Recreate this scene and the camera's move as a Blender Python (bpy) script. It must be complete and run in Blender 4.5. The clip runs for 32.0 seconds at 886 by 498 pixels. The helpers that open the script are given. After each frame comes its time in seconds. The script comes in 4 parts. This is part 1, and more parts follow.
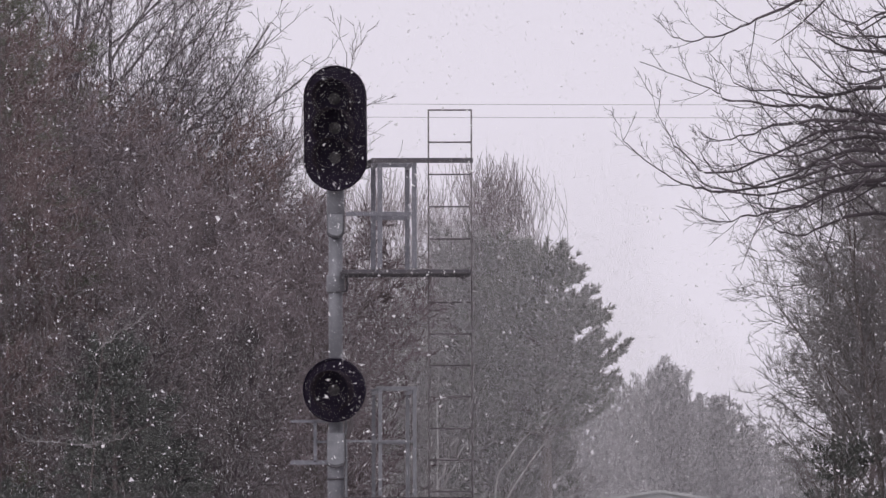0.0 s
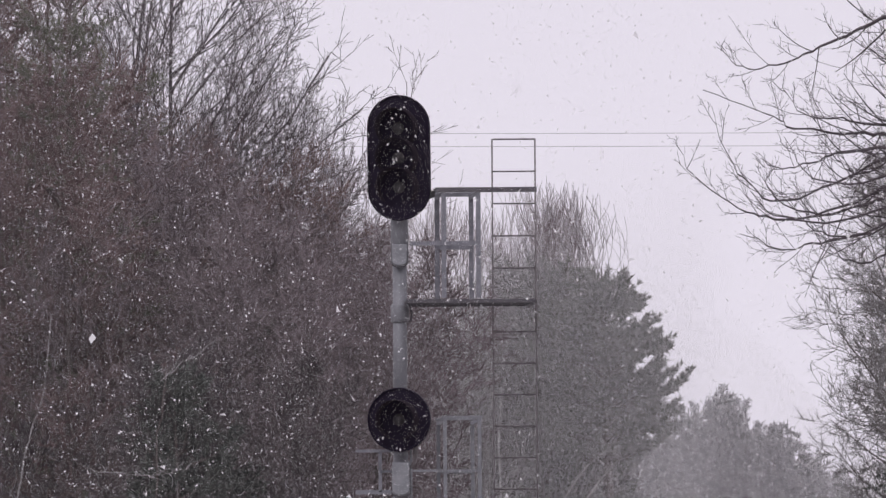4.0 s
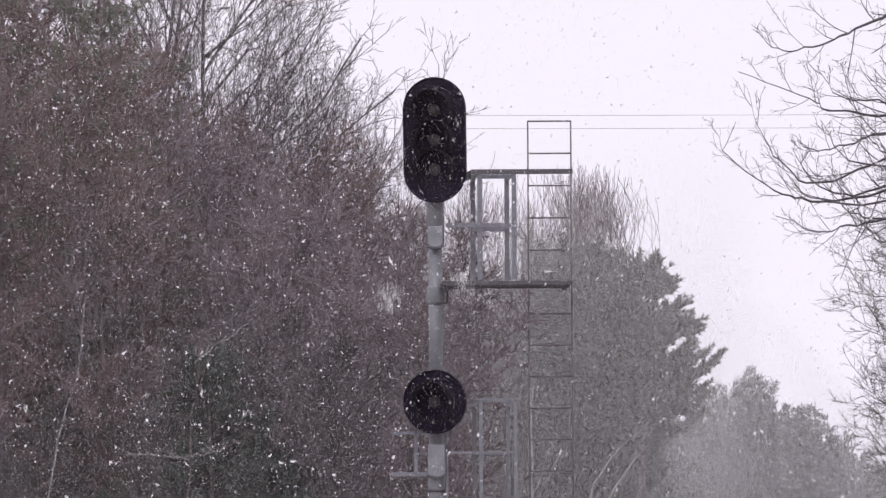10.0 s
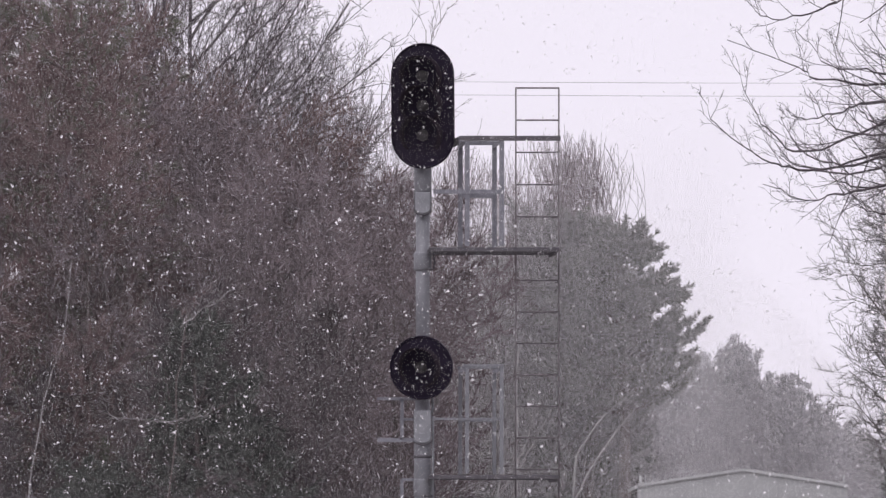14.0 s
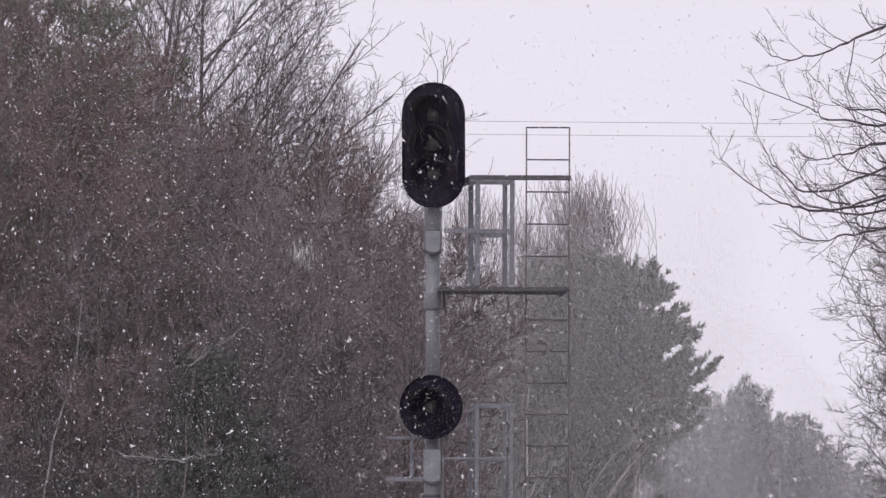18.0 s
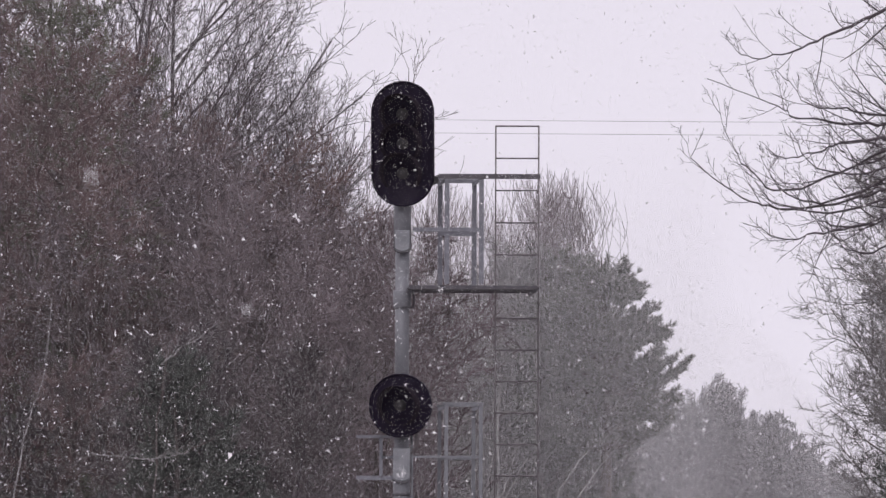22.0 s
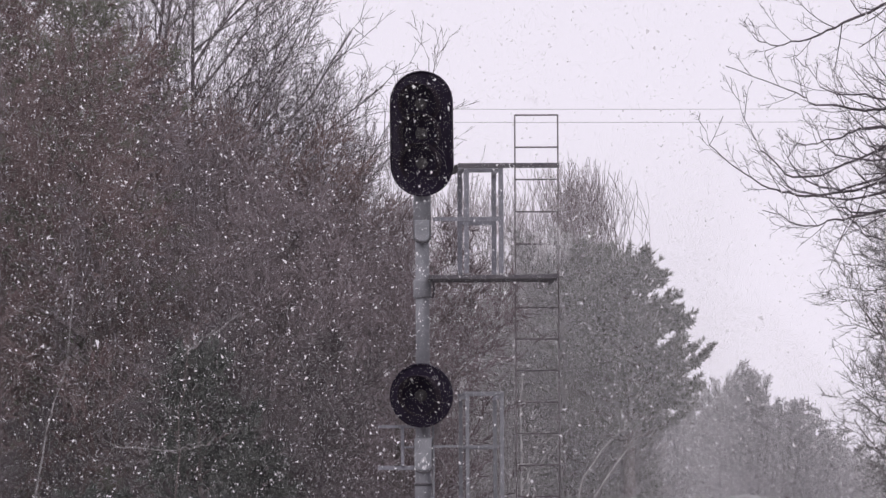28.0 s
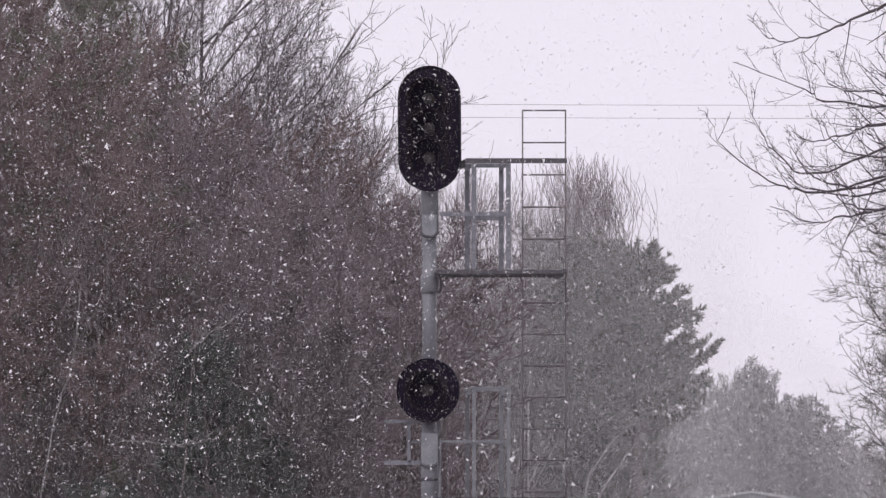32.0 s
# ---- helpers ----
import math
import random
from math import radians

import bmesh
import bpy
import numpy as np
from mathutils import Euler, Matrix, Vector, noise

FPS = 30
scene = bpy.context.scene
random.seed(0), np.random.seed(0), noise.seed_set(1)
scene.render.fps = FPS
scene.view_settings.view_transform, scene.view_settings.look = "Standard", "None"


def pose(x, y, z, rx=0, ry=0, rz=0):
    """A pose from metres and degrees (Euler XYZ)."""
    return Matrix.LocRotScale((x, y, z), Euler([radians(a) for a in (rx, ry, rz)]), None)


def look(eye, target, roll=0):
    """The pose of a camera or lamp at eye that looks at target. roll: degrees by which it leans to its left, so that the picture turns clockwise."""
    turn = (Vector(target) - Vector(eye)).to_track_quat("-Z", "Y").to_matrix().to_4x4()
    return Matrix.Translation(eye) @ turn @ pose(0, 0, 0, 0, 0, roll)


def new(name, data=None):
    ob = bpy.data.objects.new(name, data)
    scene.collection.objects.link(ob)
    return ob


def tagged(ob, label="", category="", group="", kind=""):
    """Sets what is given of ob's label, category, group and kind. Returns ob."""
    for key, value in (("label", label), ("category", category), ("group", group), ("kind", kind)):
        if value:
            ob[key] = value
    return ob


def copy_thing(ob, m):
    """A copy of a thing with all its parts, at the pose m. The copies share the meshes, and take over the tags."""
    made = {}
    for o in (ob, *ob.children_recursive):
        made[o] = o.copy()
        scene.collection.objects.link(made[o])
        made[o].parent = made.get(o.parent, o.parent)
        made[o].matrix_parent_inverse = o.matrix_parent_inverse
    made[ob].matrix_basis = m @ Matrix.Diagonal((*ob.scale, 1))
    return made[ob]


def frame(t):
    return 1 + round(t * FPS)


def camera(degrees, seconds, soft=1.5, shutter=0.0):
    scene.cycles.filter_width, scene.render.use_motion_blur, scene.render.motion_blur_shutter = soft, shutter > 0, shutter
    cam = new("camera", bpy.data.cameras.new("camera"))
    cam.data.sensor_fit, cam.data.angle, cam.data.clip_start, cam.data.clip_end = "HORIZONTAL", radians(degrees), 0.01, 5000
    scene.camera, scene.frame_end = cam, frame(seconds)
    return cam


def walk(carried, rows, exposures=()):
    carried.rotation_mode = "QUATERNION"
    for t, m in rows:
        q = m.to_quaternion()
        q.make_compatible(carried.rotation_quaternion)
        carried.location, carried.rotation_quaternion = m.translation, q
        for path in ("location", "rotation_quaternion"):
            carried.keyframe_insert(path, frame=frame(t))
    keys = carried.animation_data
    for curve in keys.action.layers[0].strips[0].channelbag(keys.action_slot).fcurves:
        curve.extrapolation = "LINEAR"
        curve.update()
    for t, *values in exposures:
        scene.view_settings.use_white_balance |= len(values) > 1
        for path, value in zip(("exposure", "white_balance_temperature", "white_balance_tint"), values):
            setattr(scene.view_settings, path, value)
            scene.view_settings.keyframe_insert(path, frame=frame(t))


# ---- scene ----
cam = camera(8.0, 32.0, soft=1.4, shutter=0.15)
EYE = 1.6
# seconds, sideways sway in metres, yaw, pitch, roll in degrees
ROWS = [
    (0, 0.16, -0.7001, 3.1877, 0.1359),
    (0.2, 0.161, -0.6204, 3.1542, 0.0883),
    (0.3, 0.162, -0.6064, 3.078, 0.0645),
    (0.5, 0.163, -0.6258, 2.9223, 0.0169),
    (0.7, 0.165, -0.6113, 2.8608, -0.0859),
    (0.8, 0.165, -0.5741, 2.8257, -0.1374),
    (1, 0.167, -0.3682, 2.8974, -0.2402),
    (1.2, 0.168, -0.3729, 2.8762, -0.1514),
    (1.3, 0.169, -0.3838, 2.8604, -0.1069),
    (1.5, 0.17, -0.3084, 2.789, -0.0181),
    (1.7, 0.162, -0.2298, 2.9088, 0.1526),
    (1.8, 0.158, -0.2265, 2.9846, 0.2379),
    (2, 0.15, -0.2165, 2.9766, 0.4086),
    (2.2, 0.142, -0.0893, 2.6017, 0.3428),
    (2.3, 0.138, -0.0241, 2.6227, 0.31),
    (2.5, 0.13, 0.0101, 3.0841, 0.2442),
    (4.5, 0.066, -0.2508, 3.5948, 0.3427),
    (4.6, 0.063, -0.1271, 3.7772, 0.1857),
    (4.7, 0.06, 0.0873, 4.2073, 0.0288),
    (4.8, 0.056, 0.0812, 4.044, -0.1282),
    (5, 0.05, 0.0588, 3.2942, -0.4421),
    (5.2, 0.05, 0.1466, 3.8497, -0.1306),
    (5.3, 0.05, 0.2419, 3.9008, 0.0251),
    (5.5, 0.05, 0.5797, 3.8883, 0.3366),
    (5.8, 0.05, 0.401, 3.4428, 0.4514),
    (6, 0.05, 0.4212, 3.4181, 0.5279),
    (6.2, 0.047, 0.5443, 3.4186, 0.4855),
    (6.5, 0.042, 0.3917, 3.1588, 0.4219),
    (6.7, 0.038, 0.3221, 3.279, 0.5596),
    (7, 0.033, 0.3986, 3.266, 0.7661),
    (7.2, 0.03, 0.3556, 3.3155, 0.6855),
    (7.5, 0.025, 0.0707, 3.2734, 0.5645),
    (7.7, 0.022, 0.0793, 3.236, 0.5434),
    (8, 0.017, 0.1472, 3.2104, 0.5118),
    (8.2, 0.013, 0.2137, 3.2271, 0.4693),
    (8.5, 0.008, 0.1827, 3.2668, 0.4056),
    (8.7, 0.005, 0.3093, 3.1972, 0.4206),
    (9, 0, 0.4168, 3.148, 0.4431),
    (9.2, -0.002, 0.3021, 3.0846, 0.3541),
    (9.5, -0.005, 0.1215, 3.1248, 0.2207),
    (9.7, -0.007, 0.1155, 3.0835, 0.2649),
    (10, -0.01, 0.0535, 3.2943, 0.3311),
    (10.2, -0.012, 0.0432, 3.3028, 0.2547),
    (10.5, -0.015, 0.0745, 3.28, 0.1402),
    (10.7, -0.017, 0.1293, 3.2623, 0.0562),
    (11, -0.02, 0.1565, 3.2263, -0.0697),
    (11.2, -0.022, 0.1111, 3.104, 0.0191),
    (11.5, -0.025, 0.0423, 3.0458, 0.1522),
    (11.7, -0.027, -0.0674, 3.0423, 0.1468),
    (12, -0.03, -0.0887, 3.0756, 0.1388),
    (12.2, -0.032, -0.0252, 3.1601, 0.0357),
    (12.5, -0.035, -0.0453, 3.1482, -0.1189),
    (12.7, -0.037, -0.0311, 3.1093, -0.0978),
    (13, -0.04, -0.0065, 3.1335, -0.0662),
    (13.2, -0.04, -0.0443, 3.0939, -0.0392),
    (13.5, -0.04, -0.1027, 2.9695, 0.0014),
    (15.5, -0.04, -0.091, 3.085, -0.1963),
    (15.7, -0.04, -0.0763, 3.0789, -0.175),
    (16, -0.04, 0.0151, 3.1091, -0.143),
    (16.2, -0.04, 0.1023, 3.1192, -0.1232),
    (16.5, -0.04, 0.0644, 3.1738, -0.0934),
    (16.7, -0.04, 0.0475, 3.2623, -0.1657),
    (17, -0.04, 0.0007, 3.289, -0.2741),
    (17.2, -0.037, -0.0545, 3.3141, -0.3712),
    (17.5, -0.033, -0.1447, 3.3295, -0.5169),
    (17.7, -0.031, -0.1944, 3.3152, -0.4033),
    (18, -0.027, -0.0163, 3.3422, -0.2329),
    (18.2, -0.024, 0.21, 3.2616, -0.3041),
    (18.3, -0.023, 0.2749, 3.2101, -0.3398),
    (18.5, -0.02, 0.3185, 3.1724, -0.411),
    (18.7, -0.017, 0.2766, 3.1074, -0.5),
    (18.8, -0.016, 0.2485, 3.0922, -0.5446),
    (19, -0.013, 0.0931, 3.5844, -0.6336),
    (19.2, -0.011, -0.0092, 3.6103, -0.4395),
    (19.3, -0.009, 0.0362, 3.6405, -0.3424),
    (19.5, -0.007, 0.0831, 3.5685, -0.1483),
    (19.7, -0.004, -0.1329, 3.5387, -0.1585),
    (19.8, -0.003, -0.2807, 3.5393, -0.1637),
    (20, 0, -0.4444, 3.566, -0.1739),
    (20.2, 0.002, -0.5347, 3.5384, -0.007),
    (20.3, 0.003, -0.5677, 3.5068, 0.0764),
    (20.5, 0.005, -0.6403, 3.4267, 0.2433),
    (20.7, 0.007, -0.6358, 3.3095, 0.3164),
    (20.8, 0.008, -0.601, 3.2581, 0.353),
    (21, 0.01, -0.4483, 3.1241, 0.4261),
    (21.2, 0.012, -0.405, 3.2504, 0.201),
    (21.5, 0.015, -0.3445, 3.2117, -0.1366),
    (21.7, 0.017, -0.2564, 3.1102, -0.1595),
    (22, 0.02, -0.2468, 3.3314, -0.1939),
    (22.2, 0.022, -0.1951, 3.2533, -0.2179),
    (22.5, 0.025, -0.1442, 3.2119, -0.254),
    (22.7, 0.027, -0.1305, 3.3548, -0.1165),
    (23, 0.03, -0.0264, 3.2909, 0.0897),
    (23.2, 0.032, -0.0298, 3.2264, 0.0465),
    (23.5, 0.035, -0.1018, 3.1609, -0.0183),
    (23.7, 0.037, -0.2544, 3.1449, 0.002),
    (24, 0.04, -0.249, 3.0243, 0.0324),
    (24.2, 0.042, -0.2472, 3.0018, 0.0301),
    (24.5, 0.045, -0.2228, 3.1426, 0.0266),
    (24.7, 0.047, -0.1649, 3.2114, -0.0222),
    (25, 0.05, -0.1474, 3.2302, -0.0954),
    (25.2, 0.051, -0.095, 3.2366, 0.0328),
    (25.5, 0.052, -0.0774, 3.2104, 0.2252),
    (27.5, 0.061, 0.0603, 3.2718, 0.1546),
    (27.7, 0.062, 0.0623, 3.2874, 0.1954),
    (28, 0.063, -0.0005, 3.2369, 0.2566),
    (28.2, 0.064, -0.0131, 3.1544, 0.1891),
    (28.5, 0.065, -0.0659, 3.1656, 0.0878),
    (28.7, 0.066, -0.004, 3.1194, -0.0304),
    (29, 0.067, 0.0714, 3.2218, -0.2077),
    (29.2, 0.068, 0.0603, 3.2371, -0.2025),
    (29.3, 0.068, 0.0302, 3.2372, -0.1998),
    (29.5, 0.069, -0.0731, 3.2107, -0.1946),
    (29.7, 0.07, 0.0725, 3.1449, -0.023),
    (29.8, 0.071, 0.2698, 3.1092, 0.0629),
    (30, 0.071, 0.5365, 3.0773, 0.2345),
    (30.2, 0.072, 0.5538, 2.9772, 0.1283),
    (30.3, 0.073, 0.4831, 2.9666, 0.0752),
    (30.5, 0.074, 0.3126, 3.3163, -0.031),
    (30.7, 0.074, 0.3064, 3.4663, -0.0943),
    (30.8, 0.075, 0.2733, 3.4204, -0.1259),
    (31, 0.076, 0.2239, 3.4138, -0.1892),
    (31.2, 0.077, 0.1303, 3.3697, -0.1994),
    (31.3, 0.077, 0.0841, 3.3392, -0.2046),
    (31.5, 0.078, 0.0023, 3.1699, -0.2148),
    (31.7, 0.079, 0.0516, 3.2472, -0.1236),
    (31.8, 0.079, 0.0713, 3.2573, -0.078),
    (32, 0.08, 0.0683, 3.1914, 0.0132),
]
EXPOSURES = [(0.0, -0.13), (1.0, -0.02), (2.0, 0.06), (4.0, -0.1), (5.0, -0.18), (6.0, 0.02), (7.0, 0.17), (8.0, 0.09), (9.0, 0.18), (10.0, 0.19), (11.0, 0.11), (12.0, 0.13), (13.0, 0.10), (17.0, 0.08), (18.0, -0.01), (19.0, 0.16), (20.0, -0.11), (21.0, -0.22), (22.0, -0.05), (23.0, -0.03), (25.0, 0.02), (28.0, 0.05), (30.0, 0.16), (31.0, 0.08), (32.0, 0.03)]
walk(cam, [(t, pose(x, 0, EYE, 90 + pitch, roll, yaw)) for t, x, yaw, pitch, roll in ROWS], EXPOSURES)

# ---------------------------------------------------------------- light
world = bpy.data.worlds.new("overcast_sky")
scene.world = world
world.use_nodes = True
wn, wl = world.node_tree.nodes, world.node_tree.links
wn.clear()
sky = wn.new("ShaderNodeTexSky")
sky.sky_type, sky.sun_disc = "NISHITA", False
sky.sun_elevation, sky.sun_rotation = radians(48), radians(150)
sky_grey = wn.new("ShaderNodeRGBToBW")
cloud = wn.new("ShaderNodeMixRGB")
cloud.inputs[0].default_value = 0.93
cloud.inputs[2].default_value = (8.7, 8.15, 9.3, 1)
sky_bg = wn.new("ShaderNodeBackground")
sky_bg.inputs[1].default_value = 0.1
sky_out = wn.new("ShaderNodeOutputWorld")
wl.new(sky.outputs[0], sky_grey.inputs[0])
wl.new(sky_grey.outputs[0], cloud.inputs[1])
wl.new(cloud.outputs[0], sky_bg.inputs[0])
wl.new(sky_bg.outputs[0], sky_out.inputs[0])

sun = new("sun", bpy.data.lights.new("sun", "SUN"))
sun.data.energy, sun.data.angle, sun.data.color = 1.4, radians(60), (1.0, 0.96, 0.985)
sun.matrix_world = look((-20, -35, 45), (0, 0, 0))


# ---------------------------------------------------------------- materials
def material(name, base, second, rough=0.8, metal=0.0, size=20.0, fine=140.0, bump=0.2, spread=0.25, through_light=0.0, specular=0.5):
    """Two-scale noise between two colours, with a random shift for each object and fine relief."""
    m = bpy.data.materials.new(name)
    m.use_nodes = True
    n, k = m.node_tree.nodes, m.node_tree.links
    b = n["Principled BSDF"]
    co = n.new("ShaderNodeTexCoord")
    broad, grain = n.new("ShaderNodeTexNoise"), n.new("ShaderNodeTexNoise")
    broad.inputs["Scale"].default_value, broad.inputs["Detail"].default_value = size, 5
    grain.inputs["Scale"].default_value, grain.inputs["Detail"].default_value = fine, 3
    for x in (broad, grain):
        k.new(co.outputs["Object"], x.inputs["Vector"])
    add = n.new("ShaderNodeMath")
    add.operation = "MULTIPLY_ADD"
    add.inputs[1].default_value = 0.4
    k.new(grain.outputs["Fac"], add.inputs[0])
    k.new(broad.outputs["Fac"], add.inputs[2])
    ramp = n.new("ShaderNodeValToRGB")
    ramp.color_ramp.elements[0].position, ramp.color_ramp.elements[1].position = 0.5, 0.95
    ramp.color_ramp.elements[0].color, ramp.color_ramp.elements[1].color = (*base, 1), (*second, 1)
    k.new(add.outputs[0], ramp.inputs[0])
    info = n.new("ShaderNodeNewGeometry")
    val = n.new("ShaderNodeMapRange")
    val.inputs[3].default_value, val.inputs[4].default_value = 1 - spread, 1 + spread
    k.new(info.outputs["Random Per Island"], val.inputs[0])
    hsv = n.new("ShaderNodeHueSaturation")
    k.new(val.outputs[0], hsv.inputs["Value"])
    k.new(ramp.outputs[0], hsv.inputs["Color"])
    k.new(hsv.outputs[0], b.inputs["Base Color"])
    b.inputs["Roughness"].default_value, b.inputs["Metallic"].default_value = rough, metal
    b.inputs["Specular IOR Level"].default_value = specular
    if bump:
        bp = n.new("ShaderNodeBump")
        bp.inputs["Strength"].default_value, bp.inputs["Distance"].default_value = bump, 0.004
        k.new(grain.outputs["Fac"], bp.inputs["Height"])
        k.new(bp.outputs[0], b.inputs["Normal"])
    if through_light:
        mix, tr = n.new("ShaderNodeMixShader"), n.new("ShaderNodeBsdfTranslucent")
        mix.inputs[0].default_value = through_light
        k.new(hsv.outputs[0], tr.inputs[0])
        k.new(b.outputs[0], mix.inputs[1])
        k.new(tr.outputs[0], mix.inputs[2])
        k.new(mix.outputs[0], n["Material Output"].inputs[0])
    return m


M_BLACK = material("flat_black_paint", (0.012, 0.008, 0.017), (0.018, 0.013, 0.026), 0.7, 0, 9, 90, 0.15, 0.05, specular=0.12)
M_HOOD = material("hood_black", (0.018, 0.013, 0.019), (0.026, 0.020, 0.027), 0.8, 0, 9, 90, 0.15, 0.05, specular=0.1)
M_LENS = material("dark_lens_glass", (0.030, 0.026, 0.030), (0.05, 0.045, 0.05), 0.35, 0, 30, 90, 0, 0.05, specular=0.5)
M_MAST = material("aluminium_paint", (0.140, 0.142, 0.156), (0.215, 0.217, 0.235), 0.55, 0.2, 5, 60, 0.1, 0.04)
M_CASE = material("pale_cast_fitting", (0.175, 0.18, 0.195), (0.26, 0.265, 0.285), 0.55, 0.1, 8, 60, 0.1, 0.04)
M_GALV = material("galvanised_steel", (0.15, 0.15, 0.17), (0.25, 0.25, 0.28), 0.55, 0.4, 12, 70, 0.1, 0.08)
M_RUST = material("weathered_steel", (0.075, 0.07, 0.08), (0.13, 0.12, 0.13), 0.7, 0.3, 12, 70, 0.15, 0.08)
M_RUNG = material("dark_ladder_steel", (0.12, 0.105, 0.11), (0.19, 0.17, 0.175), 0.7, 0.2, 12, 70, 0.1, 0.08)
M_WHITE = material("white_paint", (0.72, 0.72, 0.74), (0.85, 0.85, 0.86), 0.6, 0, 12, 70, 0.1, 0.05)
M_BARK = material("grey_brown_bark", (0.085, 0.068, 0.066), (0.15, 0.125, 0.12), 0.9, 0, 14, 90, 0.5, 0.2)
M_TWIG = material("brown_twig", (0.124, 0.085, 0.085), (0.180, 0.128, 0.126), 0.9, 0, 1.2, 60, 0, 0.1)
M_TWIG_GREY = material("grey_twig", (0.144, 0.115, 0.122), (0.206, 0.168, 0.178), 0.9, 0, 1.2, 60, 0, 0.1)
M_TWIG_MID = material("dark_grey_brown_twig", (0.072, 0.060, 0.064), (0.13, 0.110, 0.115), 0.9, 0, 1.5, 60, 0, 0.3)
# Lighter twig for trees farther back; the haze before them is mixed into it.
M_TWIG_HAZED = material("haze_paled_twig", (0.16, 0.149, 0.147), (0.24, 0.225, 0.222), 0.9, 0, 1.0, 60, 0, 0.08, 0.45)
M_TWIG_DARK = material("wet_dark_twig", (0.055, 0.045, 0.052), (0.10, 0.083, 0.092), 0.85, 0, 2, 60, 0, 0.3)
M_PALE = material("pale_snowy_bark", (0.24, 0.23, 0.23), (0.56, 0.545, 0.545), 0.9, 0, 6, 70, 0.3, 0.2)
M_PALE_DARK = material("darker_pale_bark", (0.10, 0.092, 0.092), (0.36, 0.345, 0.345), 0.9, 0, 7, 70, 0.3, 0.2)
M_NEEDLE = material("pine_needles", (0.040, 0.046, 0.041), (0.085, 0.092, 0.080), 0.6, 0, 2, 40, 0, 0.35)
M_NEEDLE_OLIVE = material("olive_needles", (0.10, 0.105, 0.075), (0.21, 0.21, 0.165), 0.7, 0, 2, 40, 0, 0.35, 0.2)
# Needles of the stand, paler than pine_needles to carry haze in the colour.
M_NEEDLE_FAR = material("haze_paled_needles", (0.165, 0.163, 0.146), (0.235, 0.231, 0.210), 0.7, 0, 2, 40, 0, 0.06, 0.55)
# Far wood grey is lifted: part of the distance haze sits in this colour.
M_FAR = material("hazed_far_wood", (0.135, 0.127, 0.132), (0.175, 0.166, 0.171), 0.95, 0, 0.2, 3, 0, 0.05, 0.5)
M_SNOW = material("snowflake", (0.93, 0.92, 0.93), (0.97, 0.96, 0.97), 0.6, 0, 30, 90, 0, 0.02, 0.5)
M_GROUND = material("snow_dusted_dead_grass", (0.13, 0.115, 0.095), (0.42, 0.41, 0.41), 0.95, 0, 1.5, 30, 0.5, 0.02)
M_SHED = material("pale_green_grey_panel", (0.30, 0.306, 0.306), (0.36, 0.367, 0.367), 0.6, 0, 3, 60, 0.1, 0.03)
M_TRIM = material("light_roof_trim", (0.36, 0.365, 0.365), (0.45, 0.455, 0.455), 0.6, 0, 6, 60, 0.1, 0.03)
M_SEAL_SHADE = material("dark_seal_and_shade", (0.13, 0.13, 0.135), (0.18, 0.18, 0.185), 0.7, 0, 6, 60, 0.1, 0.03)
M_CABLE = material("weathered_cable", (0.42, 0.41, 0.43), (0.52, 0.51, 0.53), 0.6, 0, 3, 60, 0, 0.03)


# ---------------------------------------------------------------- mesh helpers
def mesh_of(name, verts, faces, mat, smooth=False):
    me = bpy.data.meshes.new(name)
    me.from_pydata(np.asarray(verts, dtype=float).tolist() if not isinstance(verts, list) else verts, [], faces if isinstance(faces, list) else faces.tolist())
    me.materials.append(mat)
    if smooth:
        me.polygons.foreach_set("use_smooth", [True] * len(me.polygons))
    return me


def thing(name, m, label, category, group="", kind=""):
    ob = new(name)
    ob.matrix_world = m
    ob.empty_display_size = 0.2
    return tagged(ob, label, category, group, kind)


def part(name, bm, mat, parent, label=""):
    """One mesh object under a thing or a part, from a bmesh in the parent's space."""
    me = bpy.data.meshes.new(name)
    bm.to_mesh(me)
    bm.free()
    me.materials.append(mat)
    return mesh_part(name, me, parent, label)


def mesh_part(name, me, parent, label=""):
    ob = new(name, me)
    ob.parent = parent
    if label:
        ob["label"] = label
    return ob


def box(bm, x0, x1, y0, y1, z0, z1, bevel=0.0):
    made = bmesh.ops.create_cube(bm, size=1.0, matrix=Matrix.LocRotScale(((x0 + x1) / 2, (y0 + y1) / 2, (z0 + z1) / 2), None, (x1 - x0, y1 - y0, z1 - z0)))
    if bevel:
        edges = list({e for v in made["verts"] for e in v.link_edges})
        bmesh.ops.bevel(bm, geom=edges, offset=bevel, segments=2, affect="EDGES", profile=0.6)
    return bm


def boxed(x0, x1, y0, y1, z0, z1, bevel=0.0):
    return box(bmesh.new(), x0, x1, y0, y1, z0, z1, bevel)


